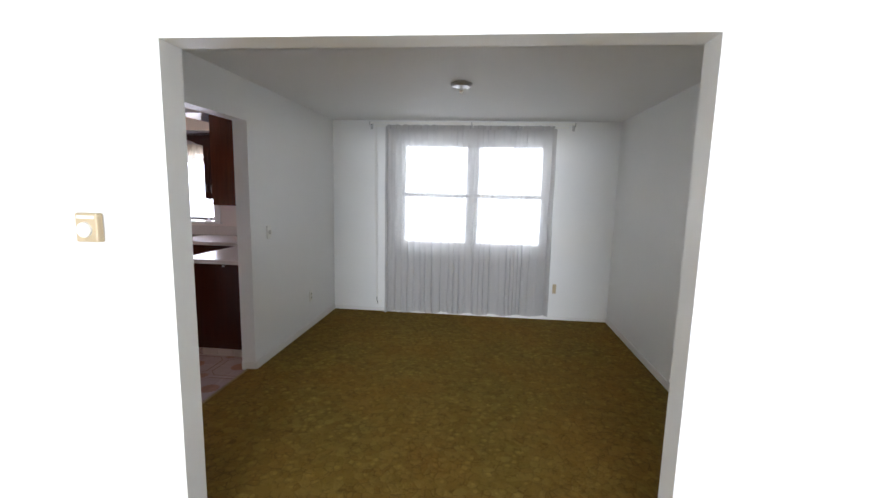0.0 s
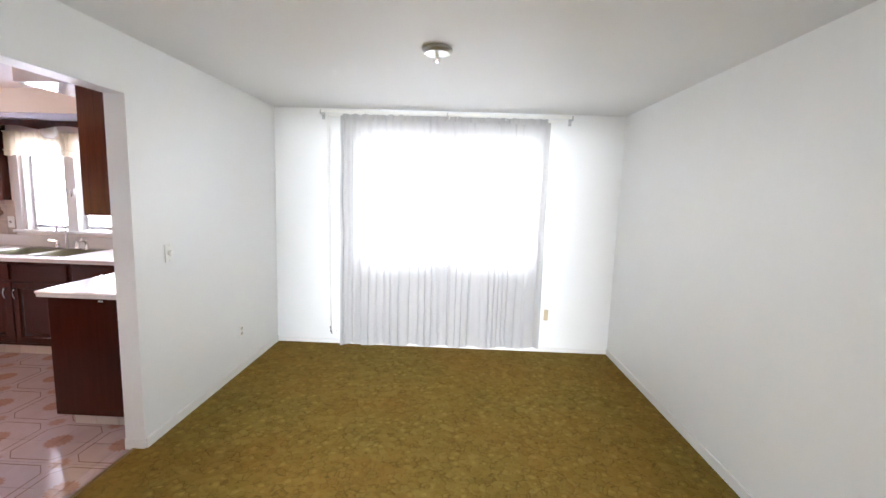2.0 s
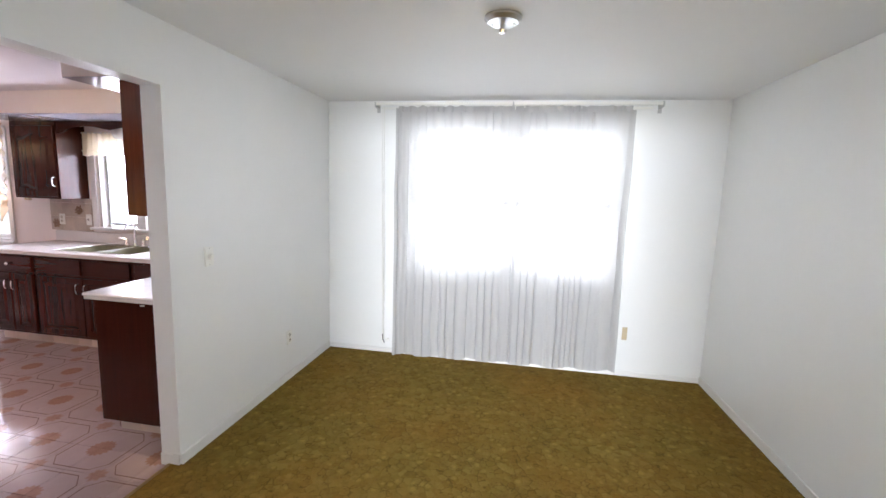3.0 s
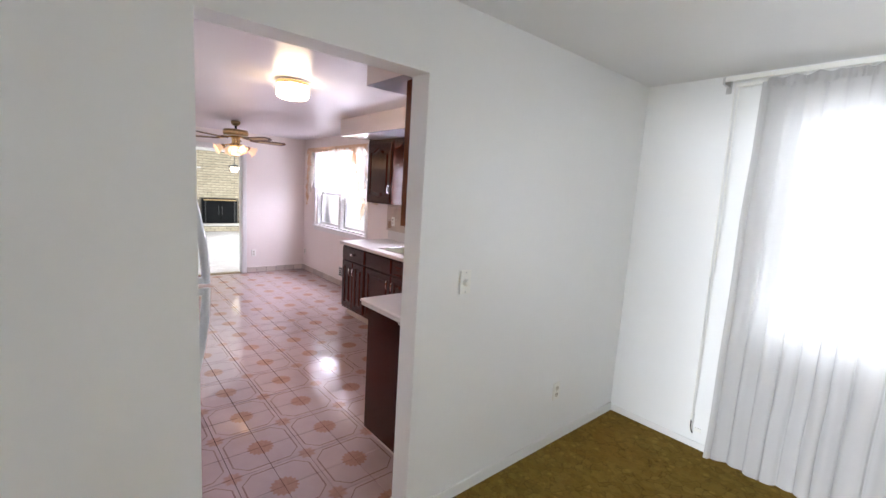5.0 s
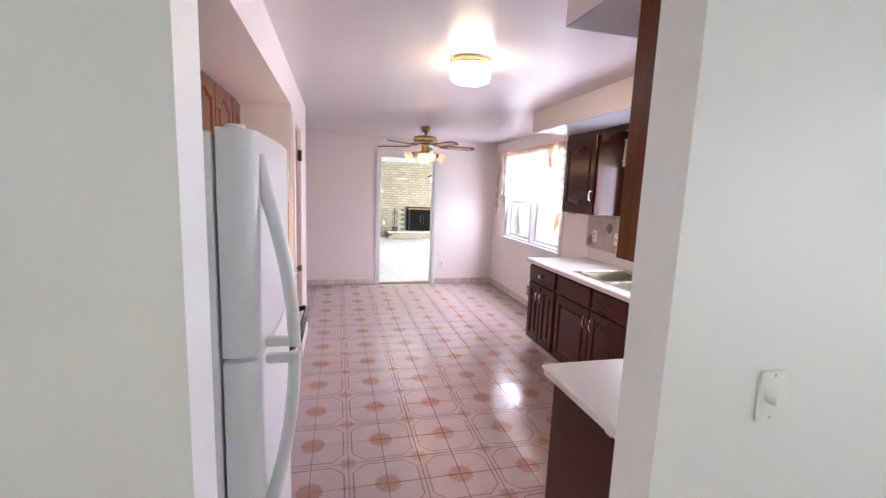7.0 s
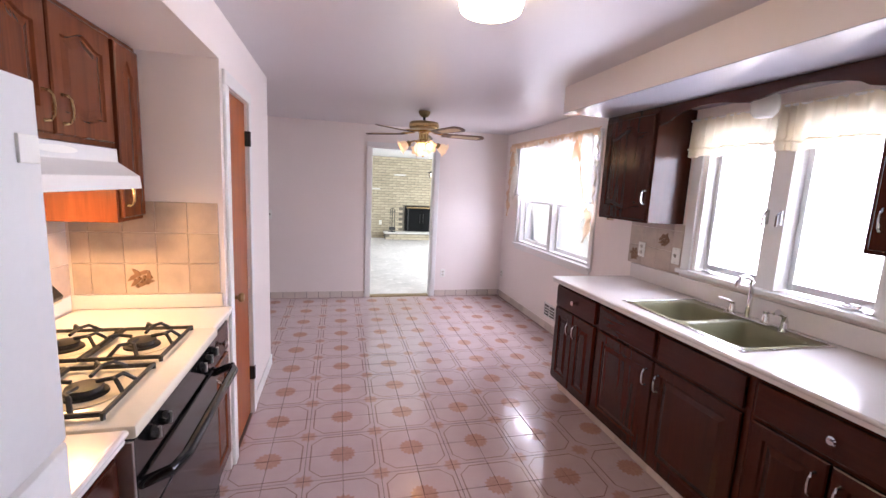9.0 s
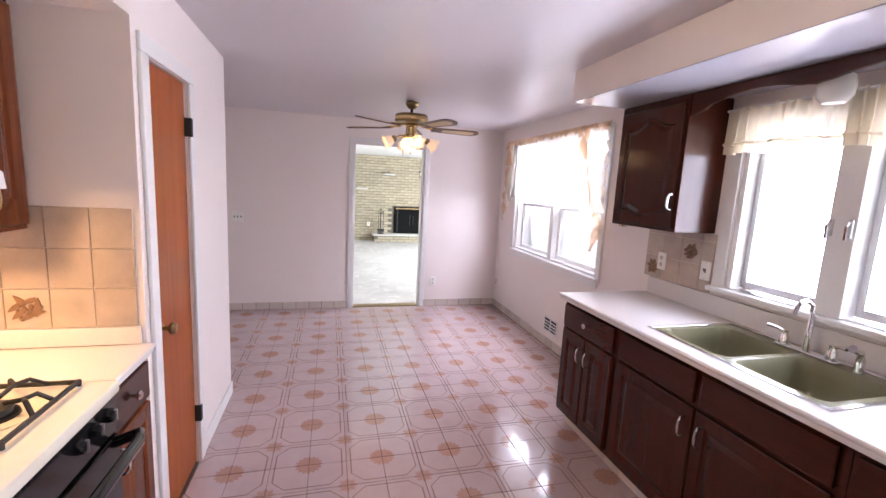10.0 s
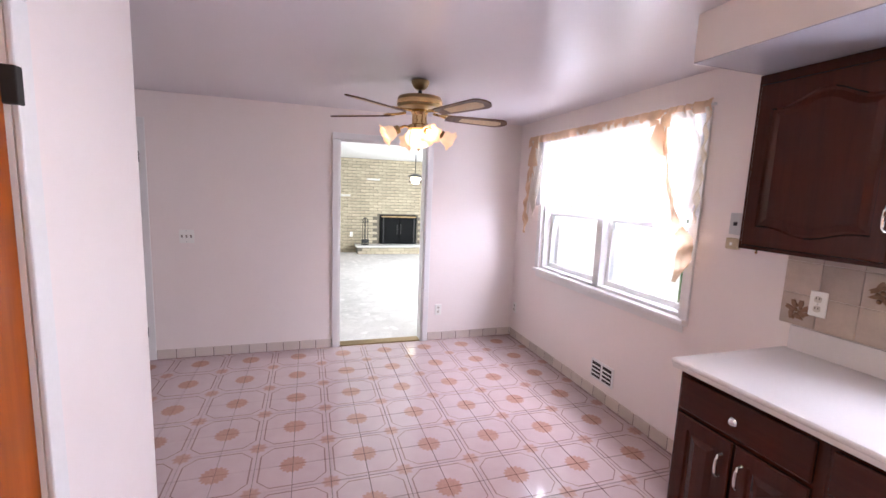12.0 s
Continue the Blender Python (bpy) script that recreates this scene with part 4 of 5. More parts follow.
part("deck_plate", box(-0.13, 0.13, -0.025, 0.025, 0.0, 0.012, 0.005), CHROME, fc)
part("spout", tube([(0, 0, 0.01), (0, 0, 0.19), (0, -0.012, 0.225), (0, -0.045, 0.245), (0, -0.085, 0.235), (0, -0.105, 0.205), (0, -0.108, 0.185)], [0.016, 0.011, 0.010, 0.010, 0.010, 0.010, 0.011], 12), CHROME, fc, smooth=True)
for x in (-0.10, 0.10):
    v = part("valve", lathe([(0.022, 0.011), (0.020, 0.04), (0.014, 0.06), (0.016, 0.075), (0, 0.08)], 16, at=(x, 0, 0)), CHROME, fc, smooth=True)
    part("lever", tube([(x, 0, 0.066), (x + (0.03 if x > 0 else -0.03), -0.015, 0.078), (x + (0.065 if x > 0 else -0.065), -0.03, 0.082)], [0.008, 0.007, 0.008], 8), CHROME, v, smooth=True)
part("sprayer", tube([(0.20, 0, 0.0), (0.20, 0, 0.05), (0.20, -0.01, 0.085), (0.195, -0.05, 0.10)], [0.02, 0.016, 0.015, 0.017], 12), CHROME, fc, "chrome side sprayer", True)

# wall cabinets
GW = "kitchen wall cabinets"
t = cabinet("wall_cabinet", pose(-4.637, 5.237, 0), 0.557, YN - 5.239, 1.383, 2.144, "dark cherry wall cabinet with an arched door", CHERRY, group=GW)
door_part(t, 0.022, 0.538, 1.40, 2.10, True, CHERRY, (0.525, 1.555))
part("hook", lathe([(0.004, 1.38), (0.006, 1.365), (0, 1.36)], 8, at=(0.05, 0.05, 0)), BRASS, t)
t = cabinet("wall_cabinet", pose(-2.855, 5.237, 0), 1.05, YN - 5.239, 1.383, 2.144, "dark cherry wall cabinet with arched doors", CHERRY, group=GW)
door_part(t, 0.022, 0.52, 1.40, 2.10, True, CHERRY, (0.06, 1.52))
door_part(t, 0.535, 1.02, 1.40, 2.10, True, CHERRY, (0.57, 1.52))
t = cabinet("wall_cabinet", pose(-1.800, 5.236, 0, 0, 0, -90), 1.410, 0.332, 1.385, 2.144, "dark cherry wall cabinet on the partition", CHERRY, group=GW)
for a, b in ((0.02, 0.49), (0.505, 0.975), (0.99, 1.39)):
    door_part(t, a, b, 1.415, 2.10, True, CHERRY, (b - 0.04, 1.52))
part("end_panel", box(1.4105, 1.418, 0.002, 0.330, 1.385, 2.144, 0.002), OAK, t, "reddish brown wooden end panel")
# scalloped board between the cabinets
x0, x1 = -4.078, -2.857
low = []
N = 72
for k in range(N + 1):
    s = k / N
    c = abs(2 * s - 1)
    z = 2.052 + 0.046 * math.sin(math.pi * min(1.0, c / 0.86)) ** 0.8 - 0.030 * max(0.0, (c - 0.80) / 0.20) + 0.012 * max(0.0, 1 - c / 0.10)
    low.append((x0 + (x1 - x0) * s, z))
vb = thing("valance_board", pose(0, 0, 0), "dark cherry scalloped valance board over the sink window", "valance")
part("board", prism(low + [(x1, 2.144), (x0, 2.144)], "y", 5.242, 5.260), CHERRYX, vb)
gl = thing("globe_light", pose(-3.45, 5.34, 2.1455), "unlit opal glass ceiling light behind the valance", "ceiling light")
part("base", lathe([(0, -0.002), (0.06, -0.002), (0.06, -0.02), (0.045, -0.03), (0, -0.03)], 24), WHITEMETAL, gl, smooth=True)
part("shade", lathe([(0.042, -0.03), (0.058, -0.045), (0.064, -0.085), (0.060, -0.125), (0.040, -0.150), (0, -0.155)], 28), OPAL, gl, smooth=True)

# ---- appliances and the recess ----
fr = thing("refrigerator", pose(0, 0, 0), "white top-freezer refrigerator with long bowed handles", "refrigerator")
FX0, FX1 = -2.390, -1.735
part("body", box(FX0 + 0.005, FX1 - 0.005, 2.015, 2.708, 0.03, 1.682, 0.006), FRIDGE, fr)
part("base_grille", box(FX0 + 0.02, FX1 - 0.02, 2.65, 2.715, 0.0, 0.045, 0.003), DARK, fr)


def fridge_door(z0, z1):
    out = [(FX0, 2.716), (FX1, 2.716), (FX1, 2.755)]
    for k in range(7):
        a = radians(15 * k)
        out.append((FX1 - 0.045 + 0.045 * math.cos(a), 2.755 + 0.045 * math.sin(a)))
    for k in range(7):
        s = k / 6
        out.append((FX1 - 0.06 - (FX1 - FX0 - 0.075) * s, 2.800 + 0.010 * math.sin(math.pi * s)))
    out.append((FX0, 2.790))
    return prism(out, "z", z0, z1, bevel=0.003)


dtop = part("freezer_door", fridge_door(1.148, 1.692), FRIDGE, fr, "white freezer door", True)
dlow = part("fridge_door", fridge_door(0.055, 1.136), FRIDGE, fr, "white fridge door", True)
hx = FX1 - 0.065
def bow(z_in, z_out, foot):
    """A handle that leaves the door in a flat foot, bows outwards and returns to the door at its thick end."""
    pts, rad = [], []
    for k in range(4):
        pts.append((hx, 2.801 + 0.003 * k, z_in + foot * (1 - k / 3.0)))
        rad.append(0.010 + 0.003 * k)
    for k in range(1, 15):
        s = k / 14
        pts.append((hx, 2.810 + 0.064 * math.sin(s * math.pi / 2) ** 0.9, z_in + (z_out - z_in) * s))
        rad.append(0.019 - 0.003 * s)
    return tube(pts, rad, 12)


for dr, z_in, z_out, foot in ((dtop, 1.555, 1.152, 0.085), (dlow, 0.70, 1.132, -0.085)):
    bm = bow(z_in, z_out, foot)
    up = 1 if z_out > 1.14 else -1
    box(hx - 0.014, hx + 0.014, 2.804, 2.888, min(z_out, z_out + up * 0.026), max(z_out, z_out + up * 0.026), 0.008, bm)
    part("handle", bm, FRIDGE, dr, "white bowed plastic handle", True)
part("badge", box(FX0 + 0.025, FX0 + 0.066, 2.801, 2.8065, 1.577, 1.616, 0.0015), PLASTIC, dtop, "small grey badge plate")
part("hinge_cap", lathe([(0, 0.016), (0.022, 0.014), (0.026, 0)], 16, at=(FX1 - 0.07, 2.745, 1.6925)), FRIDGE, fr)

SX0, SX1 = -3.590, -2.812
st = thing("gas_range", pose(0, 0, 0), "almond-topped gas range with a black oven front", "stove")
part("body", box(SX0 + 0.004, SX1 - 0.004, 2.04, 2.655, 0.03, 0.872, 0.003), WHITEMETAL, st)
part("cooktop", box(SX0, SX1, 2.035, 2.708, 0.876, 0.917, 0.010), COOKTOP, st, "almond enamel cooktop", True)
part("control_panel", prism([(2.655, 0.745), (2.690, 0.745), (2.698, 0.870), (2.655, 0.870)], "x", SX0 + 0.004, SX1 - 0.004), BLACK, st, "black control panel")
for x in (-3.52, -3.44, -3.36, -3.00, -2.92):
    k = part("knob", lathe([(0, 0), (0.021, 0), (0.022, 0.010), (0.017, 0.026), (0, 0.028)], 20, at=(x, 2.694, 0.832), m=Matrix.Rotation(radians(-94), 4, "X")), BLACK, st, "black control knob", True)
    part("pointer", box(x - 0.003, x + 0.003, 2.716, 2.726, 0.815, 0.850, 0.001), STEEL, k)
od = part("oven_door", box(SX0 + 0.006, SX1 - 0.006, 2.657, 2.700, 0.175, 0.738, 0.006), BLACK, st, "black glass oven door")
part("door_window", box(SX0 + 0.13, SX1 - 0.13, 2.7005, 2.704, 0.30, 0.60, 0.002), BLACK, od)
part("door_handle", tube([(SX0 + 0.04, 2.695, 0.722), (SX0 + 0.045, 2.772, 0.752), (SX0 + 0.10, 2.790, 0.756), (SX1 - 0.10, 2.790, 0.756), (SX1 - 0.045, 2.772, 0.752), (SX1 - 0.04, 2.695, 0.722)], 0.017, 10), BLACK, od, "black bar handle", True)
part("drawer_front", box(SX0 + 0.006, SX1 - 0.006, 2.657, 2.695, 0.045, 0.165, 0.005), BLACK, st)
part("edge_strip", box(SX1 - 0.0035, SX1 + 0.008, 2.645, 2.70, 0.05, 0.874, 0.002), STEEL, st)
for gx0, gx1 in ((-3.555, -3.235), (-3.175, -2.855)):
    for gy in (2.245, 2.495):
        cx = (gx0 + gx1) / 2
        well = part("drip_bowl", lathe([(0.098, 0.9175), (0.100, 0.9205), (0.094, 0.9205), (0.085, 0.9178), (0.05, 0.9172), (0.0, 0.9172)], 28, at=(cx, gy, 0)), COOKTOP, st, "shallow almond drip bowl", True)
        part("burner", lathe([(0.060, 0.9175), (0.058, 0.924), (0.044, 0.926), (0.042, 0.934), (0.047, 0.936), (0.046, 0.943), (0.030, 0.946), (0, 0.946)], 24, at=(cx, gy, 0)), IRON, st, "black burner cap", True)
    bm = bmesh.new()
    for gy in (2.245, 2.495):
        # one square frame a burner, its corners raised, with a prong from each side that rises and turns in
        c4 = [(gx0 + 0.004, gy - 0.119), (gx1 - 0.004, gy - 0.119), (gx1 - 0.004, gy + 0.119), (gx0 + 0.004, gy + 0.119)]
        for a, b in zip(c4, c4[1:] + c4[:1]):
            tube([(*a, 0.932), (*b, 0.932)], 0.0075, 6, bm)
        for dx, dy in ((1, 0), (-1, 0), (0, 1), (0, -1)):
            for w in (-0.045, 0.045):
                ex, ey = cx + dx * 0.155 - dy * w, gy + dy * 0.119 + dx * w
                tube([(ex, ey, 0.932), (cx + dx * 0.118 - dy * w * 0.5, gy + dy * 0.092 + dx * w * 0.5, 0.966), (cx + dx * 0.095, gy + dy * 0.075, 0.962), (cx + dx * 0.036, gy + dy * 0.032, 0.955)], 0.0065, 6, bm)
    for a in (gx0, gx1):
        for b in (2.125, 2.615):
            tube([(a, b, 0.917), (a, b, 0.937)], 0.007, 6, bm)
    part("grate", bm, IRON, st, "black cast-iron grate")


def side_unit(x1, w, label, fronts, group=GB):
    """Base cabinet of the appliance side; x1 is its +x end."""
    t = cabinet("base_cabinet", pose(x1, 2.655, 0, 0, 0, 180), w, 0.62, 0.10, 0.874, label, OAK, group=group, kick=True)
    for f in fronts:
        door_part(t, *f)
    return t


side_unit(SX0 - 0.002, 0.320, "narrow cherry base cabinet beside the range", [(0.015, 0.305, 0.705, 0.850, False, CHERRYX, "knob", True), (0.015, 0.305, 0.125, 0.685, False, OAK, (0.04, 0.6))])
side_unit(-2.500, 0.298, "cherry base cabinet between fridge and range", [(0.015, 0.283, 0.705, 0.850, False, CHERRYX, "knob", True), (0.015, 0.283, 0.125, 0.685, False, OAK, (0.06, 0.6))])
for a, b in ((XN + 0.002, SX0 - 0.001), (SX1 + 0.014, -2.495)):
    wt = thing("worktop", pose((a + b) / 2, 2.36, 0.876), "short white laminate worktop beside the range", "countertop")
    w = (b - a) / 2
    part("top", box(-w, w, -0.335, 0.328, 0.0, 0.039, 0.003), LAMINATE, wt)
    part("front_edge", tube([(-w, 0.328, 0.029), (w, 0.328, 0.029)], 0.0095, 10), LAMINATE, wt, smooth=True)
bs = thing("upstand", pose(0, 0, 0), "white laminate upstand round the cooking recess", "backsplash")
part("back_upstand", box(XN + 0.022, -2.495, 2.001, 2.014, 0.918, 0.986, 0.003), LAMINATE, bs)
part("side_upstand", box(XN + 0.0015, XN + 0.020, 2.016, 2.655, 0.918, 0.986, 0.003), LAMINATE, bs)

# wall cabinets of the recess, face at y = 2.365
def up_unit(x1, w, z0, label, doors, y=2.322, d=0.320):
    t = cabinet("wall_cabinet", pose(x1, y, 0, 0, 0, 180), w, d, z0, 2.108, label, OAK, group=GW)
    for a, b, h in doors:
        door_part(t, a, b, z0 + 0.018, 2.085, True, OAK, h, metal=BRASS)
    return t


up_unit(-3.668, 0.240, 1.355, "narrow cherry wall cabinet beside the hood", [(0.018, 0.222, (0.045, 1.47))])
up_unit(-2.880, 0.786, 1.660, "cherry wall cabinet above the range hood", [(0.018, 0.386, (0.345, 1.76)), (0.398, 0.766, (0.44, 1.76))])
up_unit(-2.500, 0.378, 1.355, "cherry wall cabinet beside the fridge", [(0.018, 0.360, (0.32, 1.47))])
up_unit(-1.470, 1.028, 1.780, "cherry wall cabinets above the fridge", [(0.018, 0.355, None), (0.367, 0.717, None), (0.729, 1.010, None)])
hd = thing("range_hood", pose(0, 0, 0), "white sloped range hood with a warm light under it", "range hood")
prof = [(2.016, 1.528), (2.016, 1.657), (2.338, 1.657), (2.340, 1.604), (2.415, 1.552), (2.420, 1.502), (2.400, 1.502), (2.396, 1.528)]
part("shell", prism(prof, "x", -3.664, -2.884, bevel=0.003), WHITEMETAL, hd)
part("vent_panel", prism([(-3.27 + 0.11 * math.cos(a), 1.632 + 0.013 * math.sin(a)) for a in [k * math.pi / 10 for k in range(20)]], "y", 2.3405, 2.344), PLASTIC, hd, "oval grey vent panel")
part("bulb_cover", box(-3.30, -3.10, 2.16, 2.28, 1.518, 1.527, 0.003), PLASTIC, hd)

# tiles of the cooking recess
def relief(parent, m, seed):
    """A raised bunch of leaves and fruit on a tile, in the plane of local x and z, towards -y."""
    rnd = random.Random(seed)
    bm = bmesh.new()
    for k in range(9):
        a = k * 2.4
        r = 0.008 + 0.0042 * k
        lathe([(0, 0.007), (0.006, 0.006), (0.010, 0.0)], 10, bm, m=Matrix.Translation((r * math.cos(a), 0, r * 0.9 * math.sin(a) - 0.006)) @ Matrix.Rotation(radians(90), 4, "X"))
    for k in range(7):
        a = rnd.uniform(0, 6.28)
        lx, lz = 0.034 * math.cos(k * 0.9 + 0.3), 0.030 * math.sin(k * 0.9 + 0.3) + 0.004
        leaf = [(0.022 * math.cos(q) * (1 + 0.35 * math.cos(3 * q)), 0.010 * math.sin(q)) for q in [j * math.pi / 6 for j in range(12)]]
        ca, sa = math.cos(a), math.sin(a)
        prism([(lx + p * ca - q * sa, lz + p * sa + q * ca) for p, q in leaf], "y", -0.005, 0.0, bm)
    bm.transform(m)
    return part("relief", bm, DECO, parent, "raised brown leaf relief")


rt = thing("wall_tiles_recess", pose(0, 0, 0), "mottled beige wall tiles in the cooking recess", "tile", kind="structure")
for j in range(3):
    z0, z1 = 0.9875 + 0.1497 * j, 0.9875 + 0.1497 * (j + 1) - 0.002
    ys = [2.643 - 0.1375 * k for k in range(6)]
    for k in range(5):
        lo = max(ys[k + 1], 2.016)
        tl = part("tile", box(XN + 0.0015, XN + 0.0085, lo + 0.002, ys[k], z0, z1, 0.0015, seg=1), WALLTILE, rt)
        if j == 0 and k == 2:
            relief(tl, pose(XN + 0.0085, (lo + ys[k]) / 2, (z0 + z1) / 2, 0, 0, 90), 3)
    for k in range(9):
        x = XN + 0.010 + 0.150 * k
        part("tile", box(x, min(x + 0.148, -2.50), 2.0015, 2.0085, z0, z1, 0.0015, seg=1), WALLTILE, rt)
wt2 = thing("wall_tiles_sink", pose(0, 0, 0), "mottled beige wall tiles above the sink worktop", "tile", kind="structure")
for j in range(2):
    for k in range(4):
        x = -4.600 + 0.1505 * k
        z0 = 1.0315 + 0.1505 * j
        x1 = min(x + 0.1485, -4.058)
        tl = part("tile", box(x, x1, YN - 0.0085, YN - 0.0015, z0, z0 + 0.1485, 0.0015, seg=1), WALLTILE, wt2)
        if (j, k) in ((0, 0), (1, 2)):
            relief(tl, pose((x + x1) / 2, YN - 0.0085, z0 + 0.07), 5 + k)
for k in range(4):
    x = -4.600 + 0.1505 * k
    part("tile", box(x, min(x + 0.1485, -4.058), YN - 0.0085, YN - 0.0015, 1.3325, 1.3785, 0.0015, seg=1), WALLTILE, wt2)

# pantry door, far side door
pd = thing("door_pantry", pose(0, 0, 0), "closed flush brown birch pantry door", "door", kind="structure")
part("door_slab", box(PD[0] + 0.004, PD[1] - 0.004, 2.615, 2.655, 0.012, PD[2] - 0.004, 0.003), PANTRY, pd)
part("door_handle", lathe([(0, 0), (0.027, 0), (0.026, 0.006), (0.010, 0.012), (0.010, 0.030), (0.024, 0.040), (0.027, 0.052), (0.020, 0.062), (0, 0.064)], 24, at=(PD[1] - 0.056, 2.655, 0.915), m=Matrix.Rotation(radians(-90), 4, "X")), ABRASS, pd, "brass door knob", True)
for z in (1.797, 0.288):
    part("hinge", box(PD[0] - 0.016, PD[0] + 0.012, 2.653, 2.687, z - 0.045, z + 0.045, 0.003), DARK, pd, "dark door hinge")
part("door_stop", box(PD[0], PD[1], 2.569, 2.613, 0.0, PD[2]), DARK, pd)
sd = thing("door_side", pose(0, 0, 0), "closed white side door", "door", kind="structure")
part("door_slab", box(XF - 0.05, XF - 0.010, 1.224, 1.991, 0.010, 2.026, 0.003), TRIM, sd)
for z in (1.772, 0.262):
    part("hinge", box(XF - 0.012, XF + 0.022, 1.990, 2.010, z - 0.045, z + 0.045, 0.003), DARK, sd, "dark door hinge")
part("door_handle", lathe([(0, 0), (0.026, 0), (0.010, 0.012), (0.010, 0.03), (0.026, 0.045), (0, 0.06)], 20, at=(XF - 0.010, 1.29, 0.93), m=Matrix.Rotation(radians(90), 4, "Y")), BRASS, sd, "brass door knob", True)

# plates, register, wall box
plate("triple_switch", pose(XF, 2.330, 1.107, 0, 0, 90), "ivory triple switch plate by the side door", "triple")
plate("wall_outlet", pose(XF, 4.662, 0.333, 0, 0, 90), "ivory outlet beside the doorway", "outlet")
plate("wall_outlet", pose(-7.30, YN, 0.340, 0, 0, 0), "ivory outlet low on the window wall", "outlet")
plate("wall_outlet", pose(-4.445, YN - 0.0085, 1.153, 0, 0, 0), "white outlet in the beige tiles", "outlet")
plate("toggle_switch", pose(-4.097, YN - 0.0085, 1.158, 0, 0, 0), "white toggle switch in the beige tiles", "toggle")
plate("phone_plate", pose(-4.881, YN, 1.477, 0, 0, 0), "metal wall plate with a small black jack", "jack")
pb = thing("wall_box", pose(-4.875, YN, 1.371), "small tan plastic box under the metal plate", "wall box")
part("body", box(-0.032, 0.032, -0.034, -0.001, -0.03, 0.03, 0.006), TAN, pb)
part("button", lathe([(0, 0.003), (0.008, 0.002), (0.009, 0)], 12, at=(0, -0.034, 0), m=Matrix.Rotation(radians(90), 4, "X")), PLASTIC, pb)
vr = thing("floor_register", pose(-5.808, YN, 0.232), "white wall heating register with two louvred panels", "vent")
part("frame", box(-0.130, 0.130, -0.010, -0.001, -0.082, 0.078, 0.003), WHITEMETAL, vr)
for x in (-0.062, 0.062):
    pnl = part("opening", box(x - 0.050, x + 0.050, -0.0115, -0.010, -0.062, 0.058), DARK, vr)
    for k in range(3):
        part("louvre", box(x - 0.048, x + 0.048, -0.0145, -0.0115, -0.042 + 0.032 * k, -0.030 + 0.032 * k, 0.001), WHITEMETAL, pnl)
cb = thing("cabinet_catch", pose(-4.547, 4.960, 0.665), "brass plate on the cabinet's end", "bracket")
part("plate", box(-0.008, -0.0005, -0.03, 0.02, -0.035, 0.035, 0.002), BRASS, cb)

# console at the back of the range
part("riser", box(-3.42, -2.835, 2.018, 2.130, 0.918, 1.098, 0.018), WHITEMETAL, st, "white rounded riser", True)
con = part("console", prism([(2.020, 1.100), (2.245, 1.100), (2.250, 1.115), (2.172, 1.208), (2.150, 1.215), (2.020, 1.215)], "x", -3.41, -2.845, bevel=0.004), BLACK, st, "black sloped control console")
part("console_trim", box(-3.408, -2.847, 2.135, 2.244, 1.092, 1.0995, 0.002), TAN, con, "tan trim under the console")

# kitchen ceiling lamp
ZK = zc(-3.25)
kl = thing("ceiling_lamp", pose(-3.25, 3.76, ZK), "lit opal glass drum ceiling lamp with a brass band", "ceiling lamp")
part("pan", lathe([(0, -0.002), (0.109, -0.002), (0.109, -0.022), (0, -0.022)], 36), WHITEMETAL, kl)
part("band", lathe([(0.110, -0.012), (0.121, -0.014), (0.123, -0.030), (0.118, -0.036), (0.110, -0.036)], 36), BRASS, kl, "brass band", True)
part("shade", lathe([(0.115, -0.036), (0.119, -0.050), (0.120, -0.100), (0.113, -0.122), (0.092, -0.132), (0.0, -0.135)], 36), LIT, kl, "lit white opal glass", True)

# ceiling fan
ZF = zc(-6.09)
fn = thing("ceiling_fan", pose(-6.09, 4.065, ZF), "antique brass ceiling fan with five cane-inset blades and lit tulip shades", "ceiling fan")
part("canopy", lathe([(0, -0.002), (0.050, -0.002), (0.060, -0.008), (0.062, -0.020), (0.050, -0.046), (0.034, -0.062), (0.018, -0.068), (0, -0.068)], 28), ABRASS, fn, smooth=True)
part("down_rod", lathe([(0.013, -0.050), (0.013, -0.105), (0.030, -0.108), (0.030, -0.116), (0, -0.118)], 16), IRON, fn, smooth=True)
part("motor_housing", lathe([(0.0, -0.108), (0.10, -0.110), (0.145, -0.118), (0.152, -0.130), (0.152, -0.178), (0.146, -0.188), (0.10, -0.196), (0.0, -0.196)], 40), ABRASS, fn, "antique brass motor housing", True)
part("trim_band", lathe([(0.1525, -0.140), (0.155, -0.143), (0.155, -0.166), (0.1525, -0.169)], 40), BRASS, fn, "polished brass band", True)
blade_out = [(0.20, -0.045), (0.30, -0.055), (0.60, -0.068), (0.642, -0.052), (0.668, -0.016), (0.668, 0.016), (0.642, 0.052), (0.60, 0.068), (0.30, 0.055), (0.20, 0.045)]
cane_out = [(0.30, -0.030), (0.55, -0.042), (0.60, -0.034), (0.625, 0.0), (0.60, 0.034), (0.55, 0.042), (0.30, 0.030)]
CANE = mat("pale_cane", (0.55, 0.40, 0.24), 0.6, 0.2, 60, 0.3, 300)
BLADE = wood("blade_walnut", (0.16, 0.075, 0.035), (0.07, 0.03, 0.015), 0.35, axis=0)
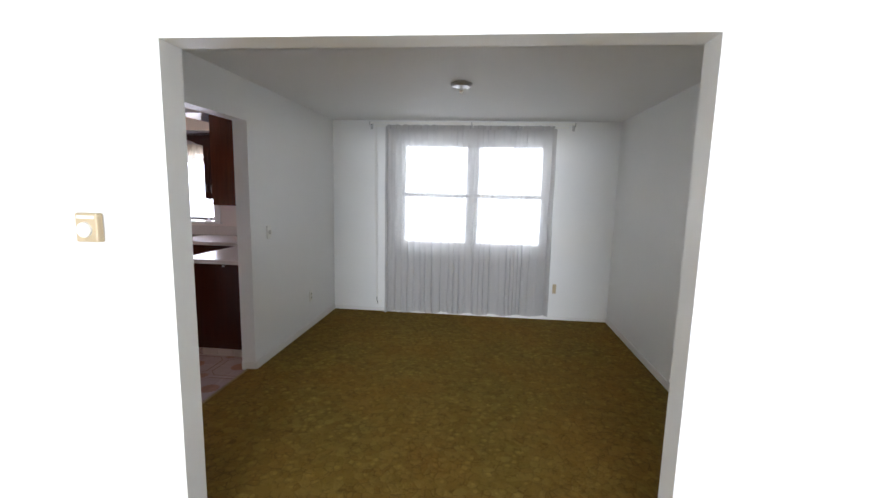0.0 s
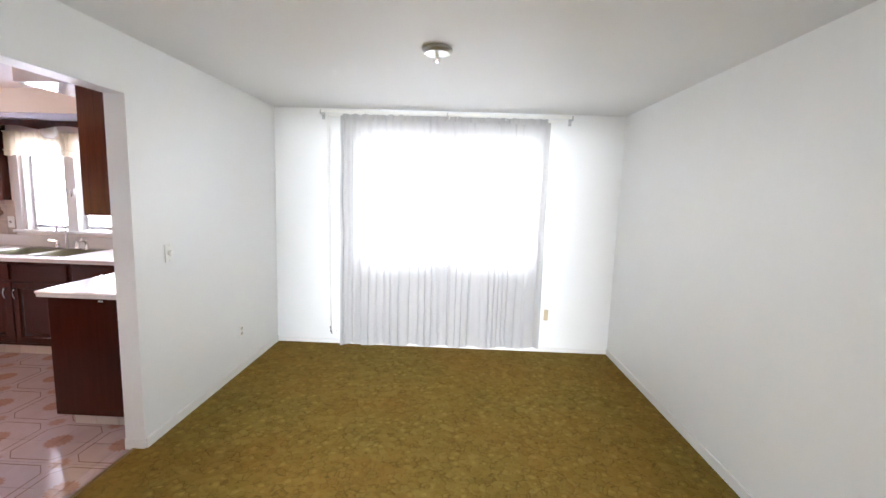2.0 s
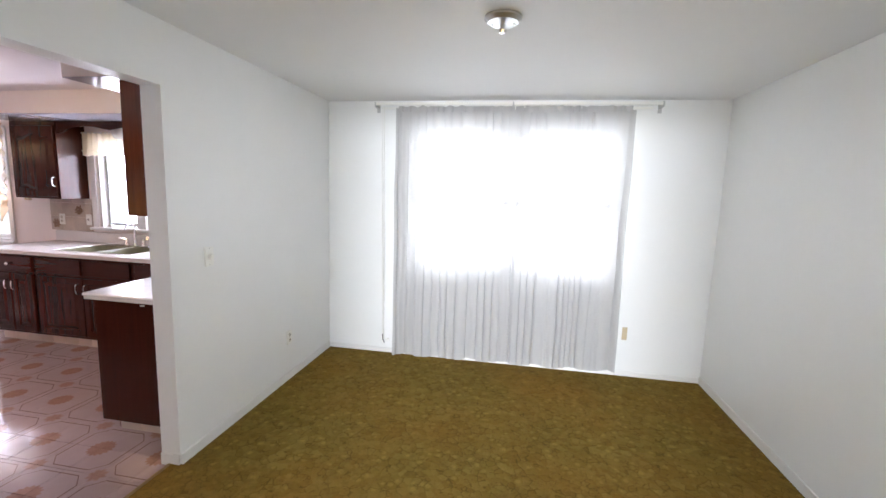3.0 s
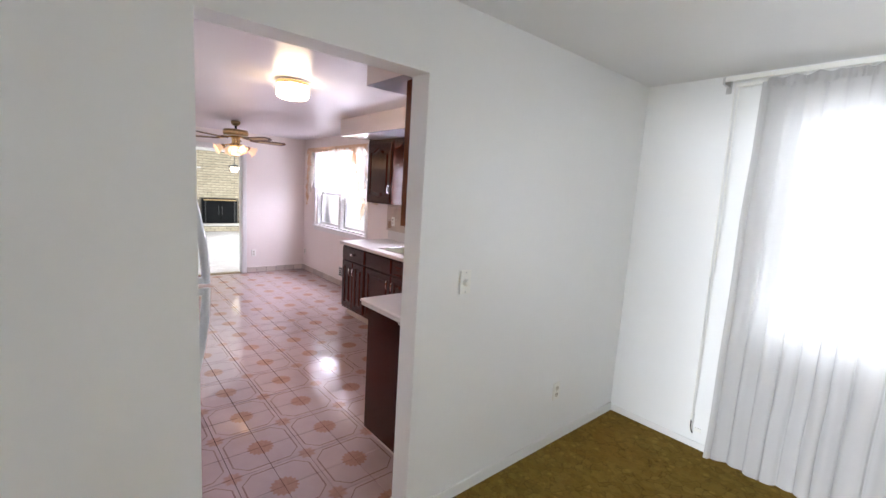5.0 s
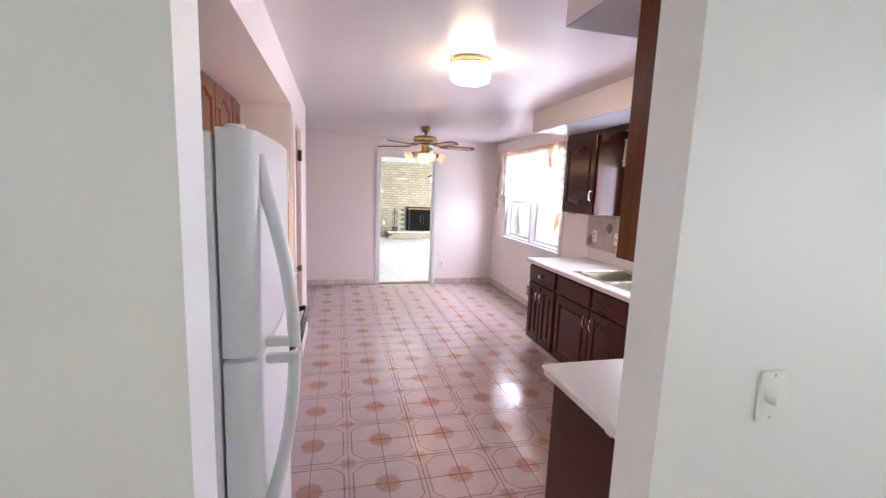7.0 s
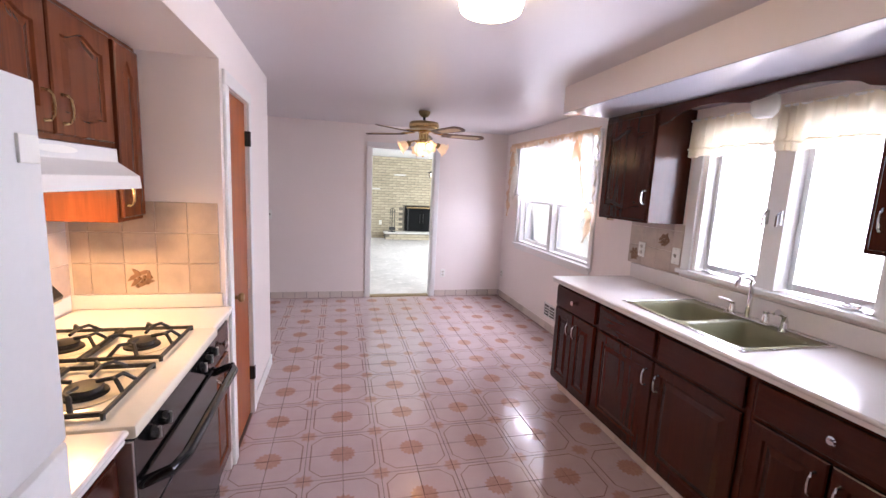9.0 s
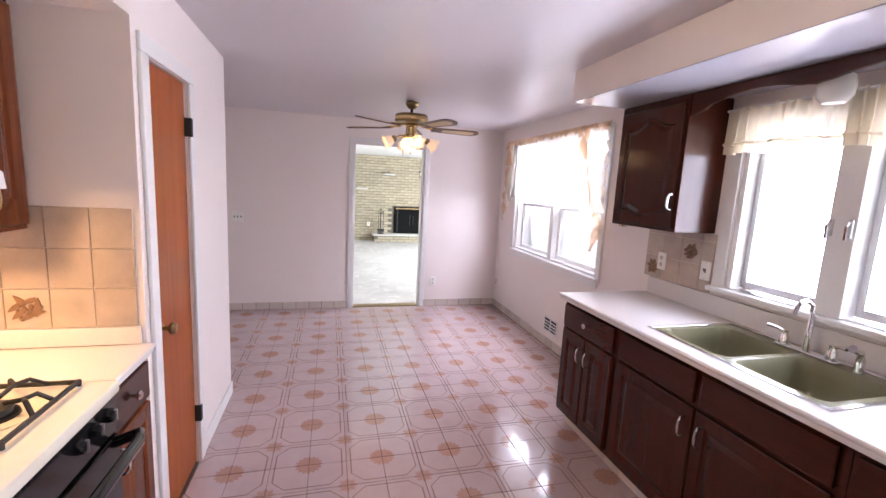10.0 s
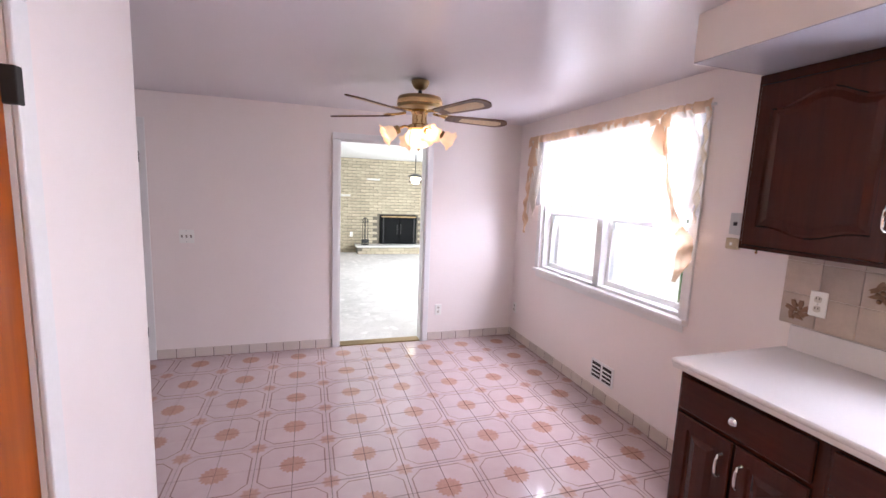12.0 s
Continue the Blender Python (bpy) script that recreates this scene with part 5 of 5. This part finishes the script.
for k in range(5):
    m = Matrix.Rotation(radians(165 + 72 * k), 4, "Z") @ Matrix.Translation((0, 0, -0.232)) @ Matrix.Rotation(radians(-12), 4, "X")
    bm = prism(blade_out, "z", -0.004, 0.004)
    bm.transform(m)
    bl = part("blade", bm, BLADE, fn, "dark walnut blade with a cane inset")
    for a, b in ((-0.0055, -0.0042), (0.0042, 0.0055)):
        bm = prism(cane_out, "z", a, b)
        bm.transform(m)
        part("cane_inset", bm, CANE, bl, "pale woven cane")
    bm = tube([(0.10, 0, 0.020), (0.15, 0, 0.012), (0.19, 0.02, 0.010), (0.25, 0.026, 0.008)], [0.010, 0.009, 0.008, 0.006], 8)
    tube([(0.15, 0, 0.012), (0.19, -0.02, 0.010), (0.25, -0.026, 0.008)], [0.009, 0.008, 0.006], 8, bm)
    tube([(0.21, 0.026, 0.009), (0.235, 0, 0.012), (0.21, -0.026, 0.009)], 0.007, 8, bm)
    bm.transform(m)
    part("blade_iron", bm, BRASS, bl, "brass blade bracket", True)
part("light_fitter", lathe([(0.055, -0.196), (0.060, -0.215), (0.050, -0.230), (0.052, -0.290), (0.075, -0.300), (0.078, -0.322), (0.045, -0.345), (0.0, -0.352)], 28), BRASS, fn, "brass light fitter", True)
for k in range(4):
    m = Matrix.Rotation(radians(5 + 90 * k), 4, "Z")
    bm = tube([(0.06, 0, -0.318), (0.10, 0, -0.310), (0.135, 0, -0.325), (0.150, 0, -0.345)], 0.008, 8)
    bm.transform(m)
    arm = part("lamp_arm", bm, BRASS, fn, smooth=True)
    tilt = Matrix.Translation((0.145, 0, -0.335)) @ Matrix.Rotation(radians(-62), 4, "Y")
    bm = lathe([(0.0, 0.004), (0.028, 0.0), (0.030, -0.030), (0.024, -0.034)], 18)
    bm.transform(m @ tilt)
    part("socket_cup", bm, ABRASS, arm, smooth=True)
    one = bmesh.new()
    rings = []
    for r, z, ruf in ((0.022, -0.026, 0), (0.036, -0.036, 0), (0.046, -0.056, 0.001), (0.048, -0.078, 0.002), (0.053, -0.096, 0.005), (0.066, -0.108, 0.010)):
        rings.append([one.verts.new(((r + ruf * math.cos(6 * 2 * math.pi * q / 36)) * math.cos(2 * math.pi * q / 36), (r + ruf * math.cos(6 * 2 * math.pi * q / 36)) * math.sin(2 * math.pi * q / 36), z)) for q in range(36)])
    for a, b in zip(rings, rings[1:]):
        for q in range(36):
            one.faces.new((a[q], a[(q + 1) % 36], b[(q + 1) % 36], b[q]))
    one.transform(m @ tilt)
    part("tulip_shade", one, TULIP, arm, "lit frosted glass tulip shade", True)
    bm = lathe([(0, -0.034), (0.009, -0.038), (0.017, -0.054), (0.018, -0.068), (0.012, -0.080), (0, -0.084)], 16)
    bm.transform(m @ tilt)
    part("bulb", bm, BULB, arm, "glowing warm bulb", True)
part("globe", lathe([(0.045, -0.322), (0.072, -0.334), (0.092, -0.365), (0.094, -0.392), (0.078, -0.425), (0.045, -0.446), (0.0, -0.452)], 32), LITFAN, fn, "lit frosted glass bowl", True)
part("finial", lathe([(0.010, -0.450), (0.012, -0.458), (0.006, -0.466), (0, -0.470)], 12), BRASS, fn, smooth=True)
part("pull_chain", tube([(0.070, -0.07, -0.315), (0.085, -0.085, -0.40), (0.085, -0.085, -0.50)], 0.002, 6), BRASS, fn, "thin brass pull chain")

# ---- kitchen window cloths ----
vc = thing("window_valance", pose(0, 0, 0), "cream gathered valance with a ruffle across the sink window", "curtain")
def val(u, v):
    x = -4.045 + 1.165 * u
    z = 1.832 + 0.240 * v + 0.006 * math.sin(x * 38)
    flare = 0.030 * (1 - v) + 0.012
    return (x, 5.470 + flare * fold(x * 1.3, 11.0), z)
part("cloth", sheet(val, 260, 10), VALANCE, vc, smooth=True)
part("ruffle_seam", sheet(lambda u, v: (val(u, 0.18)[0], val(u, 0.18)[1] - 0.006 - 0.006 * math.sin(math.pi * v), val(u, 0.18)[2] + 0.016 * v), 260, 3), VALANCE, vc, "stitched ruffle band", True)
part("rod", tube([(-4.06, 5.475, 2.065), (-2.87, 5.475, 2.065)], 0.007, 8), WHITEMETAL, vc)

NC = "cream swag curtains with peach ruffled trim on the nook window"
nc = thing("swag_curtain", pose(0, 0, 0), NC, "curtain")
NX0, NX1 = -7.09, -5.05
part("rod", tube([(NX0, 5.478, 2.125), (NX1, 5.478, 2.125)], 0.008, 8), WHITEMETAL, nc)
def panel_back(u, v):
    x = NX0 + 0.06 + (NX1 - NX0 - 0.12) * u
    low = 1.475 + 0.055 * math.sin(u * math.pi * 2.0 + 0.6) * math.sin(math.pi * u)
    z = low + (2.115 - low) * v
    return (x, 5.492 + 0.014 * fold(x, 21.0) * (0.4 + 0.6 * v), z)
part("sheer_panel", sheet(panel_back, 240, 12), SHEER, nc, "thin white gathered panel", True)
def swag(u, v):
    """The front drape: from the bow by the near end down to the middle of the window."""
    x = -6.30 + 0.92 * u
    top = 2.115
    low = 1.50 + 0.44 * u ** 1.5 + 0.02 * math.sin(9 * u)
    z = low + (top - low) * v
    return (x, 5.462 + 0.012 * fold(x + 0.3 * v, 31.0), z)
part("swag", sheet(swag, 120, 12), SWAG, nc, "draped swag", True)
part("swag_edge", sheet(lambda u, v: (swag(u, 0)[0], swag(u, 0)[1] - 0.005 + 0.008 * math.sin(u * 80), swag(u, 0)[2] + 0.022 * (v - 0.5)), 120, 2), VALANCE, nc, "narrow ruffled edge", True)
part("heading", sheet(lambda u, v: (NX0 + (NX1 - NX0) * u, 5.470 + 0.022 * fold(NX0 + 1.92 * u, 41.0) - 0.014 * math.sin(math.pi * v), 2.085 + 0.068 * v + 0.016 * (v - 0.4) * noise.noise((u * 70, v, 4))), 240, 4), PEACH, nc, "peach gathered heading", True)
def tail(xa, xb, top, lo, seed, flip):
    def f(u, v):
        s = 1 - v
        x = xa + (xb - xa) * (u * (0.35 + 0.65 * math.sin(math.pi * min(1, 0.15 + 0.8 * s))) + flip * 0.25 * s)
        z = top - (top - lo + 0.07 * math.sin(u * 9)) * s
        return (x, 5.450 + 0.022 * fold(x * 1.5 + 0.2 * s, seed), z)
    return sheet(f, 60, 20)
part("tail", tail(-5.37, -5.07, 2.11, 1.32, 51.0, 0.0), SWAG, nc, "white gathered side tail", True)
def ruffle(pts, widths, seed):
    """A cascade of soft flounces down a line; widths: one for each point."""
    def f(u, v):
        k = u * (len(pts) - 1)
        i = min(int(k), len(pts) - 2)
        p = Vector(pts[i]).lerp(Vector(pts[i + 1]), k - i)
        wide = widths[i] + (widths[i + 1] - widths[i]) * (k - i)
        edge = 0.82 + 0.30 * noise.noise((u * 11, seed, 1.5))
        lap = 0.010 * math.sin(u * 34 + seed + 2.2 * v) + 0.016 * noise.noise((u * 7, v * 2.5, seed))
        return (p.x + (v - 0.5) * wide * edge + 0.010 * noise.noise((u * 9, seed, 5)), p.y + lap, p.z + 0.030 * (v - 0.5) * noise.noise((u * 8, 2, seed)))
    return sheet(f, 160, 10)
part("ruffle", ruffle([(-5.355, 5.440, 2.06), (-5.315, 5.440, 1.82), (-5.255, 5.440, 1.62), (-5.195, 5.445, 1.46), (-5.125, 5.450, 1.37), (-5.115, 5.450, 1.25), (-5.165, 5.450, 1.10)], [0.05, 0.035, 0.04, 0.07, 0.15, 0.14, 0.05], 1.0), PEACH, nc, "peach ruffle", True)
part("ruffle", ruffle([(-5.075, 5.455, 2.11), (-5.075, 5.455, 1.78), (-5.085, 5.455, 1.46)], [0.03, 0.03, 0.025], 4.0), VALANCE, nc, "cream ruffle", True)
part("ruffle", ruffle([(-6.95, 5.440, 2.05), (-6.985, 5.440, 1.80), (-7.03, 5.440, 1.60), (-7.06, 5.445, 1.42), (-7.05, 5.450, 1.20)], [0.11, 0.13, 0.12, 0.11, 0.04], 2.0), PEACH, nc, "peach ruffle", True)
part("tail", tail(-7.02, -6.80, 2.11, 1.45, 61.0, 0.0), SWAG, nc, "white gathered side tail", True)
def bow_cloth(cx, cz):
    bm = bmesh.new()
    for s in (-1, 1):
        sheet(lambda u, v: (cx + s * (0.008 + 0.075 * u), 5.432 - 0.022 * math.sin(math.pi * u), cz + (v - 0.5) * (0.02 + 0.075 * u)), 8, 4, bm)
        sheet(lambda u, v: (cx + s * 0.045 * u + (v - 0.5) * (0.05 + 0.05 * u), 5.436 - 0.01 * math.sin(3 * u), cz - 0.015 - 0.200 * u + 0.03 * abs(v - 0.5)), 8, 4, bm)
    return bm
part("bow", bow_cloth(-5.39, 2.07), PEACH, nc, "peach ribbon bow", True)
part("bow", bow_cloth(-6.95, 2.07), PEACH, nc, "peach ribbon bow", True)

# ---- family room beyond the doorway ----
BX = -13.70   # face of the brick wall
FP = (5.05, 6.00, 0.215, 0.945)   # fireplace opening: y, y, z, z
bw = thing("brick_wall", pose(0, 0, 0), "yellow brick chimney wall with raked joints", "wall", kind="structure")
for q in ((0.2, FP[0], 0, 2.6), (FP[1], 7.8, 0, 2.6), (FP[0], FP[1], 0, FP[2]), (FP[0], FP[1], FP[3], 2.6)):
    part("mortar", box(BX - 0.14, BX - 0.012, q[0], q[1], q[2], q[3]), MORTAR, bw)
fbx = thing("firebox", pose(0, 0, 0), "sooty black firebox", "fireplace", kind="structure")
part("back", box(BX - 0.50, BX - 0.46, FP[0] - 0.1, FP[1] + 0.1, 0.1, 1.0), DARK, fbx)
hs = thing("hearth", pose(0, 0, 0), "raised brick hearth with a pale stone slab", "hearth")
part("brick_base", box(BX - 0.01, BX + 0.36, 4.48, 6.60, 0.006, 0.170), MORTAR, hs)
part("stone_slab", box(BX + 0.002, BX + 0.40, 4.44, 6.64, 0.171, 0.211, 0.008), STONE, hs, "pale stone slab")
for j in range(2):
    for k in range(10):
        y = 4.485 + 0.208 * k + 0.1 * (j % 2) - 0.0
        part("brick", box(BX + 0.358, BX + 0.372, y, y + 0.196, 0.012 + 0.073 * j, 0.012 + 0.073 * j + 0.062, 0.003, seg=1), BRICK, hs)
fs = thing("fire_screen", pose(BX + 0.02, 5.53, 0.212), "black fireplace screen with two mesh doors", "fire screen")
part("frame", prism([(-0.46, 0), (0.46, 0), (0.46, 0.69), (0.42, 0.73), (-0.42, 0.73), (-0.46, 0.69)], "x", 0.0, 0.02), SOOT, fs)
part("top_bar", box(0.0205, 0.036, -0.44, 0.44, 0.668, 0.700, 0.004), ABRASS, fs, "dull brass top bar")
for s in (-1, 1):
    part("side_bar", box(0.0205, 0.036, min(s * 0.375, s * 0.405), max(s * 0.375, s * 0.405), 0.0, 0.667, 0.004), IRON, fs)
    d = part("door", box(0.021, 0.034, min(s * 0.01, s * 0.36), max(s * 0.01, s * 0.36), 0.03, 0.66, 0.004), SOOT, fs, "black mesh door")
    part("handle", box(0.0345, 0.05, s * 0.045 - 0.008, s * 0.045 + 0.008, 0.24, 0.50, 0.003), IRON, d)
ft = thing("fire_tools", pose(BX + 0.18, 4.67, 0.212), "black wrought-iron fireplace tool set on a stand", "fire tools")
part("base", lathe([(0, 0.02), (0.09, 0.018), (0.10, 0.0)], 20), IRON, ft)
part("post", tube([(0, 0, 0.01), (0, 0, 0.66)], 0.012, 8), IRON, ft)
part("top_ring", tube([(0, 0.06 * math.cos(a), 0.60 + 0.06 * math.sin(a)) for a in [k * math.pi / 6 for k in range(13)]], 0.008, 6), IRON, ft)
for y, nm in ((-0.06, "poker"), (0.06, "shovel"), (0.0, "brush")):
    tool = part(nm, tube([(0.05, y, 0.60), (0.05, y, 0.12)], 0.008, 6), IRON, ft)
    part("tip", box(0.035, 0.065, y - 0.03, y + 0.03, 0.05, 0.14, 0.006), IRON, tool)
for y, z in ((4.87, 1.797), (4.17, 1.391)):
    sh = thing("stone_ledge", pose(BX, y, z), "pale stone ledge jutting from the brick wall", "shelf")
    part("slab", box(0.001, 0.13, -0.15, 0.15, -0.022, 0.022, 0.005), STONE, sh)
plate("wall_outlet", pose(BX, 4.36, 0.45, 0, 0, 90), "ivory outlet on the brick wall", "outlet")
ln = thing("hanging_lantern", pose(-11.5, 5.385, 1.74), "dark metal hanging lantern with a lit glass", "hanging lamp")
part("chain", tube([(0, 0, 0.16), (0, 0, HFAM - 1.74)], 0.008, 6), IRON, ln)
part("cap", lathe([(0, 0.17), (0.05, 0.155), (0.15, 0.12), (0.16, 0.10), (0.0, 0.10)], 20), IRON, ln)
part("glass", lathe([(0.0, 0.099), (0.10, 0.095), (0.115, 0.05), (0.07, 0.01), (0.065, -0.03), (0.0, -0.04)], 20), LITFAR, ln, "lit opal glass", True)
for a in range(4):
    c_, s_ = math.cos(a * math.pi / 2 + 0.6), math.sin(a * math.pi / 2 + 0.6)
    part("bar", tube([(0.15 * c_, 0.15 * s_, 0.11), (0.15 * c_, 0.15 * s_, -0.01)], 0.008, 6), IRON, ln)

# ---- pieces: bricks, base tiles, floor tiles ----
def slab_mesh(name, lx, ly, lz, inset, material):
    """A low block, its upper edges eased; the top looks to +z, or to +x where lx is the thin side."""
    me = bpy.data.meshes.new(name)
    a, b, i = lx / 2, ly / 2, inset
    v = [(-a, -b, -lz), (a, -b, -lz), (a, b, -lz), (-a, b, -lz), (-a, -b, -i), (a, -b, -i), (a, b, -i), (-a, b, -i), (-a + i, -b + i, 0), (a - i, -b + i, 0), (a - i, b - i, 0), (-a + i, b - i, 0)]
    f = [(0, 1, 5, 4), (1, 2, 6, 5), (2, 3, 7, 6), (3, 0, 4, 7), (4, 5, 9, 8), (5, 6, 10, 9), (6, 7, 11, 10), (7, 4, 8, 11), (8, 9, 10, 11)]
    me.from_pydata(v, [], f)
    me.materials.append(material)
    return me


def piece(name, me, parent, m):
    ob = new(name, me)
    ob.parent = parent
    ob.matrix_basis = m
    return ob


def rest(name, rects, put, thick, inset, material, parent, label):
    """All further pieces joined; rects are a0, a1, b0, b1 and put maps (a, b, h) to a place."""
    v, f = [], []
    for a0, a1, b0, b1 in rects:
        i, n = inset, len(v)
        for p in ((a0, b0, -thick), (a1, b0, -thick), (a1, b1, -thick), (a0, b1, -thick), (a0, b0, -i), (a1, b0, -i), (a1, b1, -i), (a0, b1, -i), (a0 + i, b0 + i, 0), (a1 - i, b0 + i, 0), (a1 - i, b1 - i, 0), (a0 + i, b1 - i, 0)):
            v.append(put(*p))
        f += [tuple(n + k for k in q) for q in ((0, 1, 5, 4), (1, 2, 6, 5), (2, 3, 7, 6), (3, 0, 4, 7), (4, 5, 9, 8), (5, 6, 10, 9), (6, 7, 11, 10), (7, 4, 8, 11), (8, 9, 10, 11))]
    me = bpy.data.meshes.new(name)
    me.from_pydata(v, [], f)
    me.materials.append(material)
    ob = new(name, me)
    ob.parent = parent
    return tagged(ob, label, kind="stuff")


def varied(m, amount):
    """Lets each piece differ a little by its own random value."""
    n, l = m.node_tree.nodes, m.node_tree.links
    b = n["Principled BSDF"]
    src = b.inputs["Base Color"].links[0].from_socket
    oi, ge = n.new("ShaderNodeObjectInfo"), n.new("ShaderNodeNewGeometry")
    r = node_math(n, l, "FRACT", node_math(n, l, "ADD", oi.outputs["Random"], ge.outputs["Random Per Island"]))
    k = n.new("ShaderNodeVectorMath")
    k.operation = "SCALE"
    l.new(src, k.inputs[0]), l.new(node_math(n, l, "MULTIPLY_ADD", r, 2 * amount, 1 - amount), k.inputs["Scale"])
    l.new(k.outputs[0], b.inputs["Base Color"])


varied(BRICK, 0.12), varied(WALLTILE, 0.12), varied(BASETILE, 0.10)

# bricks: face towards +x
brick = slab_mesh("brick", 0.062, 0.200, 0.02, 0.004, BRICK)
turn = Matrix.Rotation(radians(90), 4, "Y")
others = []
rb = random.Random(8)
for j in range(31):
    z = 0.040 + 0.0735 * j
    for k in range(36):
        y = 0.30 + 0.2085 * k + (0.104 if j % 2 else 0)
        if FP[0] - 0.09 < y < FP[1] + 0.09 and z < FP[3] + 0.03 or y > 7.68 or z > HFAM - 0.03:
            continue
        if 4.05 < y < 6.05:
            piece("brick", brick, bw, pose(BX + rb.uniform(-0.002, 0.003), y, z) @ turn)
        else:
            others.append((z - 0.031, z + 0.031, y - 0.1, y + 0.1))
rest("bricks", others, lambda a, b, h: (BX + h, b, a), 0.02, 0.004, BRICK, bw, "yellow bricks in running bond")

# base tiles of the kitchen
base = thing("baseboard_tiles", pose(0, 0, 0), "beige base tiles along the kitchen walls", "baseboard", kind="structure")
def base_run(a, b, make):
    n = max(1, round((b - a) / 0.1495))
    w = (b - a) / n
    for k in range(n):
        part("tile", make(a + k * w + 0.002, a + (k + 1) * w - 0.003), BASETILE, base)
for q in ((XF + 0.0012, XF + 0.007, 2.060, FD[0] - 0.064), (XF + 0.0012, XF + 0.007, FD[1] + 0.064, YN - 0.012), (XF + 0.012, -4.547, YN - 0.007, YN - 0.0012)):
    part("joint", box(q[0], q[1], q[2], q[3], 0.001, 0.084), GROUT, base, "brown joint behind the base tiles")
base_run(2.060, FD[0] - 0.064, lambda a, b: box(XF + 0.0015, XF + 0.010, a, b, 0.002, 0.088, 0.002, seg=1))
base_run(FD[1] + 0.064, YN - 0.012, lambda a, b: box(XF + 0.0015, XF + 0.010, a, b, 0.002, 0.088, 0.002, seg=1))
base_run(XF + 0.012, -4.547, lambda a, b: box(a, b, YN - 0.010, YN - 0.0015, 0.002, 0.088, 0.002, seg=1))

# floor tiles
kf = thing("floor_kitchen", pose(0, 0, 0), "glossy pinkish floor tiles printed with octagons and flowers", "floor", kind="structure")
tile = slab_mesh("tile", TILE - 0.0028, TILE - 0.0028, 0.008, 0.0012, FLOORTILE)
XEND = XP - 0.076
spots, cut = [], []
for i in range(-9, 22):
    for j in range(-11, 14):
        a0, b0 = TX + i * TILE, TY + j * TILE
        a1, b1 = a0 + TILE, b0 + TILE
        for rx0, rx1, ry0, ry1 in ((XF, XK, PF, YN), (XF, -5.36, 0.9, PF), (XK, XEND, DO[0], DO[1]), (XN, XK, 2.00, PF)):
            p0, p1, q0, q1 = max(a0, rx0), min(a1, rx1), max(b0, ry0), min(b1, ry1)
            if p1 - p0 < 0.004 or q1 - q0 < 0.004:
                continue
            if p0 > -4.52 and q0 > 4.96 or p0 > -1.98 and q0 > 3.88:
                continue
            if p1 - p0 > TILE - 0.001 and q1 - q0 > TILE - 0.001:
                spots.append(((a0 + a1) / 2, (b0 + b1) / 2))
            else:
                e = 0.0014
                cut.append((p0 + e * (p0 == a0), p1 - e * (p1 == a1), q0 + e * (q0 == b0), q1 - e * (q1 == b1)))
spots.sort(key=lambda p: abs(p[0] + 4.6) + 0.6 * abs(p[1] - 3.8))
rt_ = random.Random(4)
for x, y in spots[:300]:
    piece("tile", tile, kf, pose(x, y, rt_.uniform(-0.0004, 0.0), rt_.uniform(-0.35, 0.35), rt_.uniform(-0.35, 0.35), 0))
h = TILE / 2 - 0.0014
rest("tiles", [(x - h, x + h, y - h, y + h) for x, y in spots[300:]] + cut, lambda a, b, q: (a, b, q - 0.0002), 0.008, 0.0012, FLOORTILE, kf, "glossy pinkish floor tiles printed with octagons and flowers")
